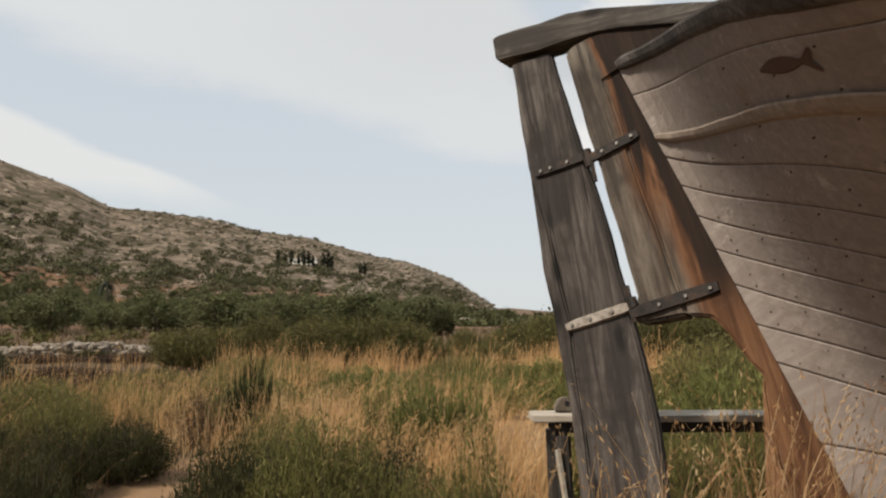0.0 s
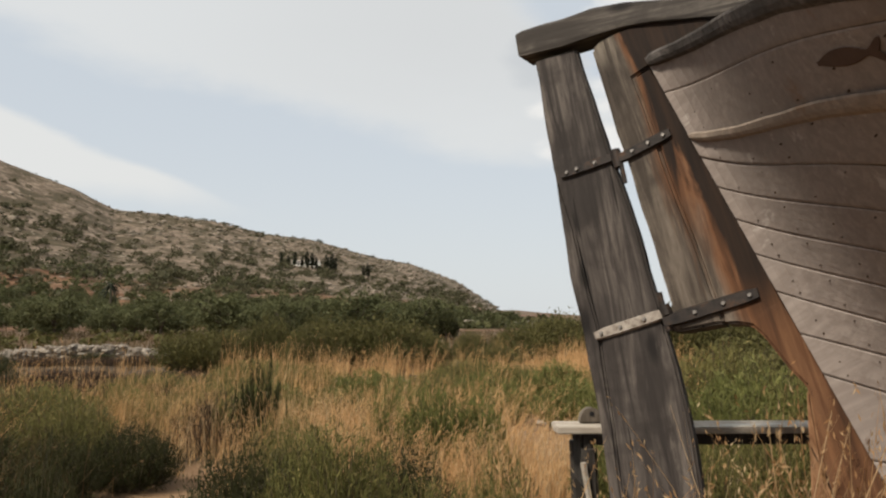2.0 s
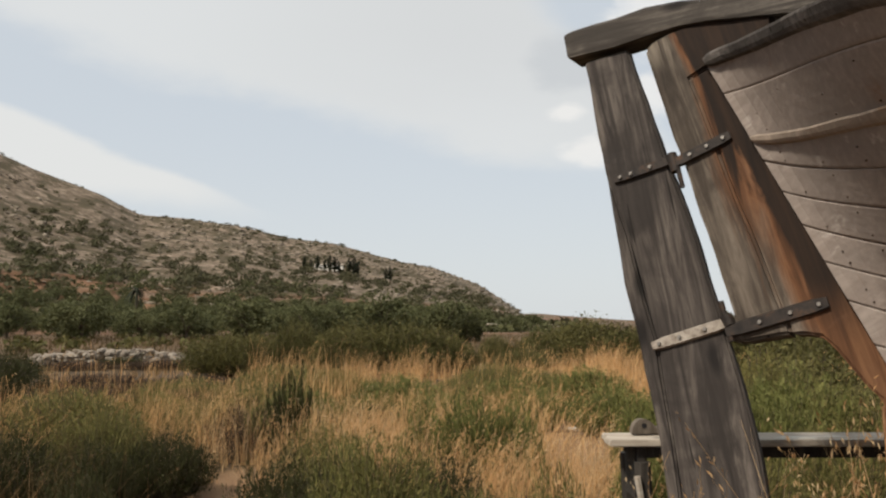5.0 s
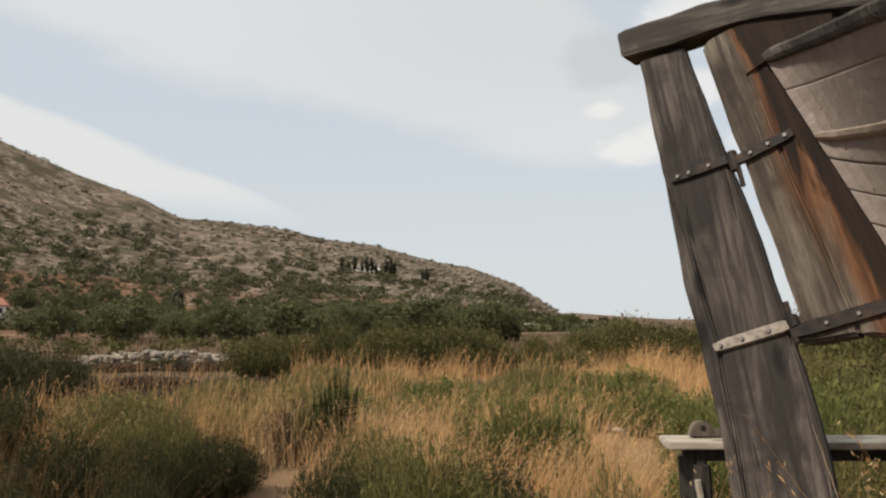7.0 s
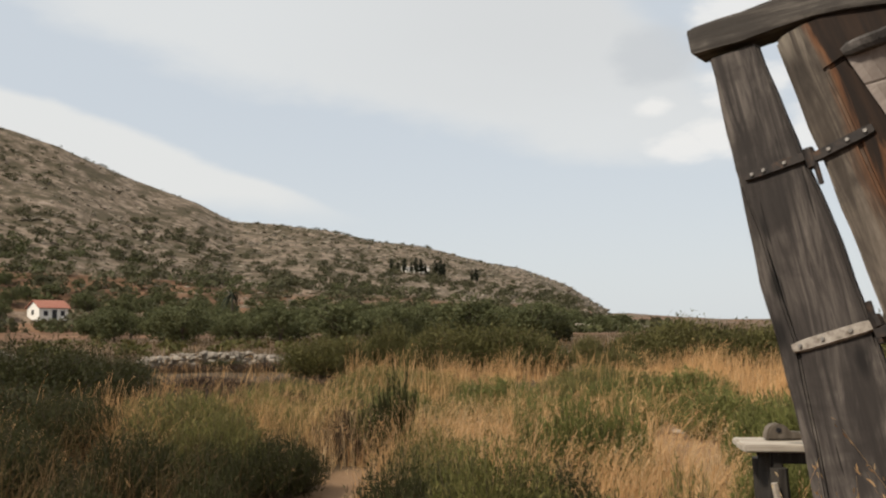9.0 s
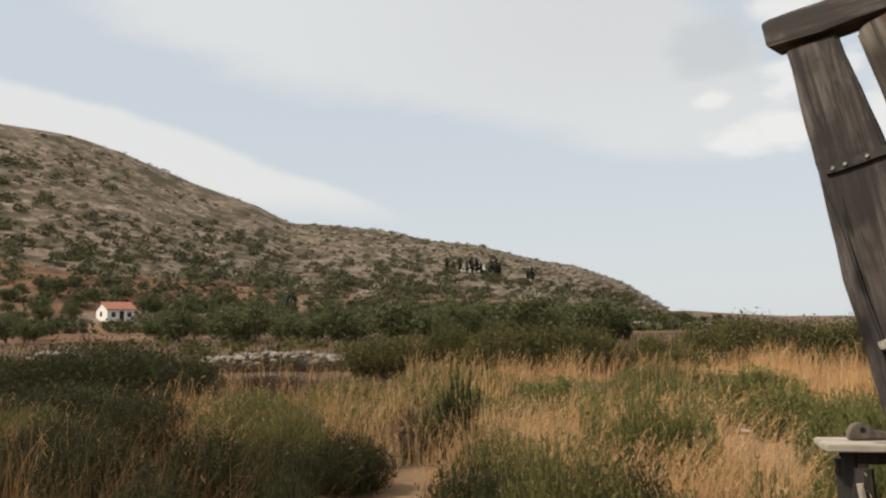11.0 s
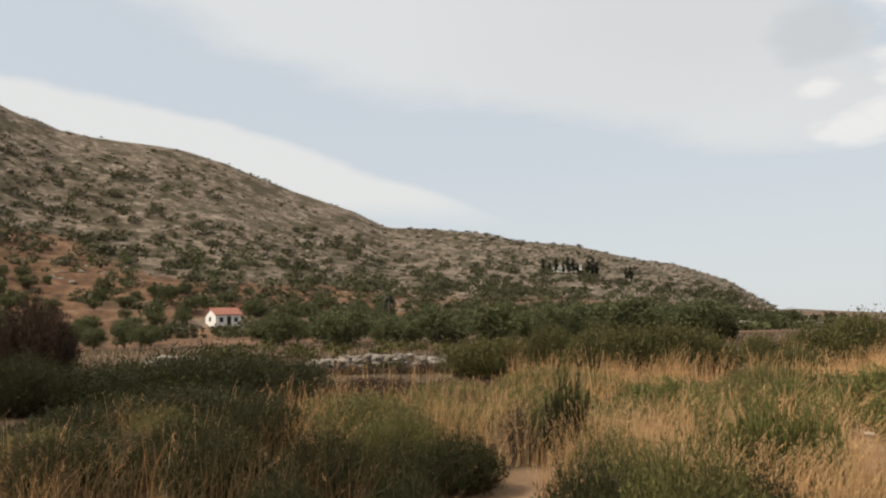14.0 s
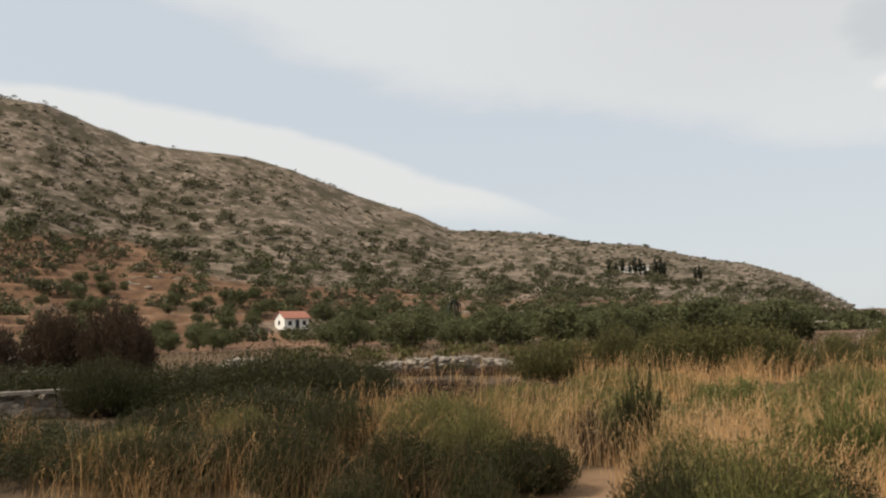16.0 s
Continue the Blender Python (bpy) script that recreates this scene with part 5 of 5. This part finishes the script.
keep = (rg.random(len(x)) < open_ground(x, y) * np.clip(0.62 + 3.2 * fbm(x, y, 3.2, 2, 21.0), 0.12, 1)) & ~((az_ < -16) & (np.hypot(x, y) > 20) & (rg.random(len(x)) < 0.75))
x, y, tf = x[keep], y[keep], tf[keep]
g = gold(x, y)
hi = (rg.random(len(x)) < np.clip(g * 1.6 - 0.45, 0.0, 1))
hh = rg.uniform(0.40, 0.88, len(x)) * (0.85 + 1.1 * fbm(x, y, 2.5, 2, 3.0)) * tf
lay("golden_field", "dry golden grass across the meadow", x[hi], y[hi], hh[hi], rg.uniform(0.004, 0.008, hi.sum()), rg.uniform(0.03, 0.45, hi.sum()), STRAW, 0.3)
lo = ~hi
lay("dull_field", "dull brown weeds across the meadow", x[lo], y[lo], hh[lo] * 0.55, rg.uniform(0.005, 0.010, lo.sum()), rg.uniform(0.1, 0.7, lo.sum()), STRAW2, 0.1)
x, y = field(22000, -58, 26, 29, 115, 0.8)
lay("far_grass", "thin dry grass on the valley floor", x, y, rg.uniform(0.25, 0.6, len(x)), rg.uniform(0.015, 0.03, len(x)), rg.uniform(0.1, 0.5, len(x)), STRAW2, 0.0)
# bright tufts standing among the nearer bushes
x, y, tf = tufted(75, 34, 0.09, -17, 9, 6.4, 10.0, 0.8)
keep = rg.random(len(x)) < open_ground(x, y)
x, y, tf = x[keep], y[keep], tf[keep]
lay("bright_tufts", "bright golden grass tufts among the bushes", x, y, rg.uniform(0.42, 0.72, len(x)) * (0.55 + 0.45 * tf), rg.uniform(0.0022, 0.0042, len(x)), rg.uniform(0.05, 0.55, len(x)), PALE_STRAW, 0.5)
x, y, tf = tufted(60, 30, 0.10, -52, -15, 8.0, 13, 0.8)
keep = rg.random(len(x)) < open_ground(x, y)
x, y, tf = x[keep], y[keep], tf[keep]
lay("golden_tufts", "golden grass tufts leaning out of the bushes", x, y, rg.uniform(0.42, 0.74, len(x)) * (0.6 + 0.45 * tf), rg.uniform(0.0022, 0.0042, len(x)), rg.uniform(0.1, 0.6, len(x)), STRAW, 0.4)
# thick clumps of golden grass in the gaps between the bushes
CLUMPS = [(0.0, 8.4, 0.3, 0.9), (0.5, 8.3, 0.25, 0.85), (-0.8, 7.3, 0.2, 0.8), (0.75, 7.0, 0.2, 0.66), (-1.68, 6.45, 0.16, 0.74), (-1.55, 7.2, 0.20, 0.82), (-1.75, 8.2, 0.22, 0.85), (-0.9, 6.7, 0.18, 0.72), (-0.2, 6.25, 0.20, 0.72), (0.05, 6.2, 0.20, 0.74), (0.35, 6.3, 0.22, 0.72), (-0.45, 6.1, 0.16, 0.66), (0.1, 5.2, 0.16, 0.66), (-1.1, 8.2, 0.25, 0.8), (-0.4, 8.6, 0.3, 0.85), (0.5, 9.0, 0.3, 0.85), (-1.45, 5.75, 0.10, 0.55), (-2.95, 9.6, 0.3, 0.8), (-3.6, 10.5, 0.35, 0.85), (-4.6, 11.5, 0.4, 0.95)]
cl = np.concatenate([np.full(190, k) for k in range(len(CLUMPS))])
ca = np.array(CLUMPS)
x, y = ca[cl, 0] + rg.normal(size=len(cl)) * ca[cl, 2], ca[cl, 1] + rg.normal(size=len(cl)) * ca[cl, 2]
keep = rg.random(len(x)) < open_ground(x, y)
x, y, cl = x[keep], y[keep], cl[keep]
lay("grass_clumps", "thick golden clumps of grass between the bushes", x, y, ca[cl, 3] * rg.uniform(0.55, 1.08, len(cl)), rg.uniform(0.002, 0.004, len(cl)), rg.uniform(0.05, 0.6, len(cl)), STRAW, 0.5)
# brown grass standing between the dark bushes on the left
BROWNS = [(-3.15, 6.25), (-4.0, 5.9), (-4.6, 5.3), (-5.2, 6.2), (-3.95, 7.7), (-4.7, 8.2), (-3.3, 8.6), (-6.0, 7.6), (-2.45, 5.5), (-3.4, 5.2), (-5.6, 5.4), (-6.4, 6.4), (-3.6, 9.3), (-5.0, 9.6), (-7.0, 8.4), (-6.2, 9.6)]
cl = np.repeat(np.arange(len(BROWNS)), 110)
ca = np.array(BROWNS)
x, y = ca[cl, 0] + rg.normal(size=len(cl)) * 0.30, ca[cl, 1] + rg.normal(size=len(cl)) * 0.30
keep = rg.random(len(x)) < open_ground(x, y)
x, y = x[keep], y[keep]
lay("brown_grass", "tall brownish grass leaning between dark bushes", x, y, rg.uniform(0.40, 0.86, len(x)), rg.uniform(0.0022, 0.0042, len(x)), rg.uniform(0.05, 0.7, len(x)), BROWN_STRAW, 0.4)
# long stalks by the stern
n = 640
cx = np.concatenate([rg.normal(1.02, 0.22, n), rg.normal(0.72, 0.18, 150), rg.normal(0.40, 0.14, 50)])
cy = np.concatenate([rg.normal(2.95, 0.16, n), rg.normal(3.15, 0.16, 150), rg.normal(3.40, 0.14, 50)])
side_ = (cx - 0.749) * -0.573 + (cy - 3.625) * -0.813
ok = (side_ > 0.14) & (cy > 2.45)
cx, cy = cx[ok], cy[ok]
hh = (0.45 + 0.85 * rg.random(len(cx)) ** 1.3) * np.where(cx < 0.8, 0.85, 1.0)
lay("stern_grass", "long straw-coloured grass stalks against the hull", cx, cy, hh, rg.uniform(0.0026, 0.005, len(cx)), rg.uniform(0.05, 0.6, len(cx)), PALE_STRAW, 0.6)

# ---------------------------------------------------------------- a fallen branch on the bare earth
branch = thing("fallen_branch", "pale dry broken branch lying on bare earth", "branch", pose(1.2, 11.75, on_land(1.2, 11.75) + 0.05, 0, 0, -12))
bm = rod((0, 0, 0), (0.38, 0.03, 0.0), 0.030, 0.024, 7)
rod((0.36, 0.03, 0.0), (0.75, -0.04, 0.02), 0.025, 0.014, 7, bm)
rod((0.45, 0.02, 0.01), (0.58, -0.22, 0.10), 0.018, 0.008, 6, bm)
rod((0.6, 0.0, 0.01), (0.88, 0.16, 0.0), 0.016, 0.007, 6, bm)
rough_up(bm, 0.012, 6.0)
part("wood", bm, BENCH_WOOD, branch)
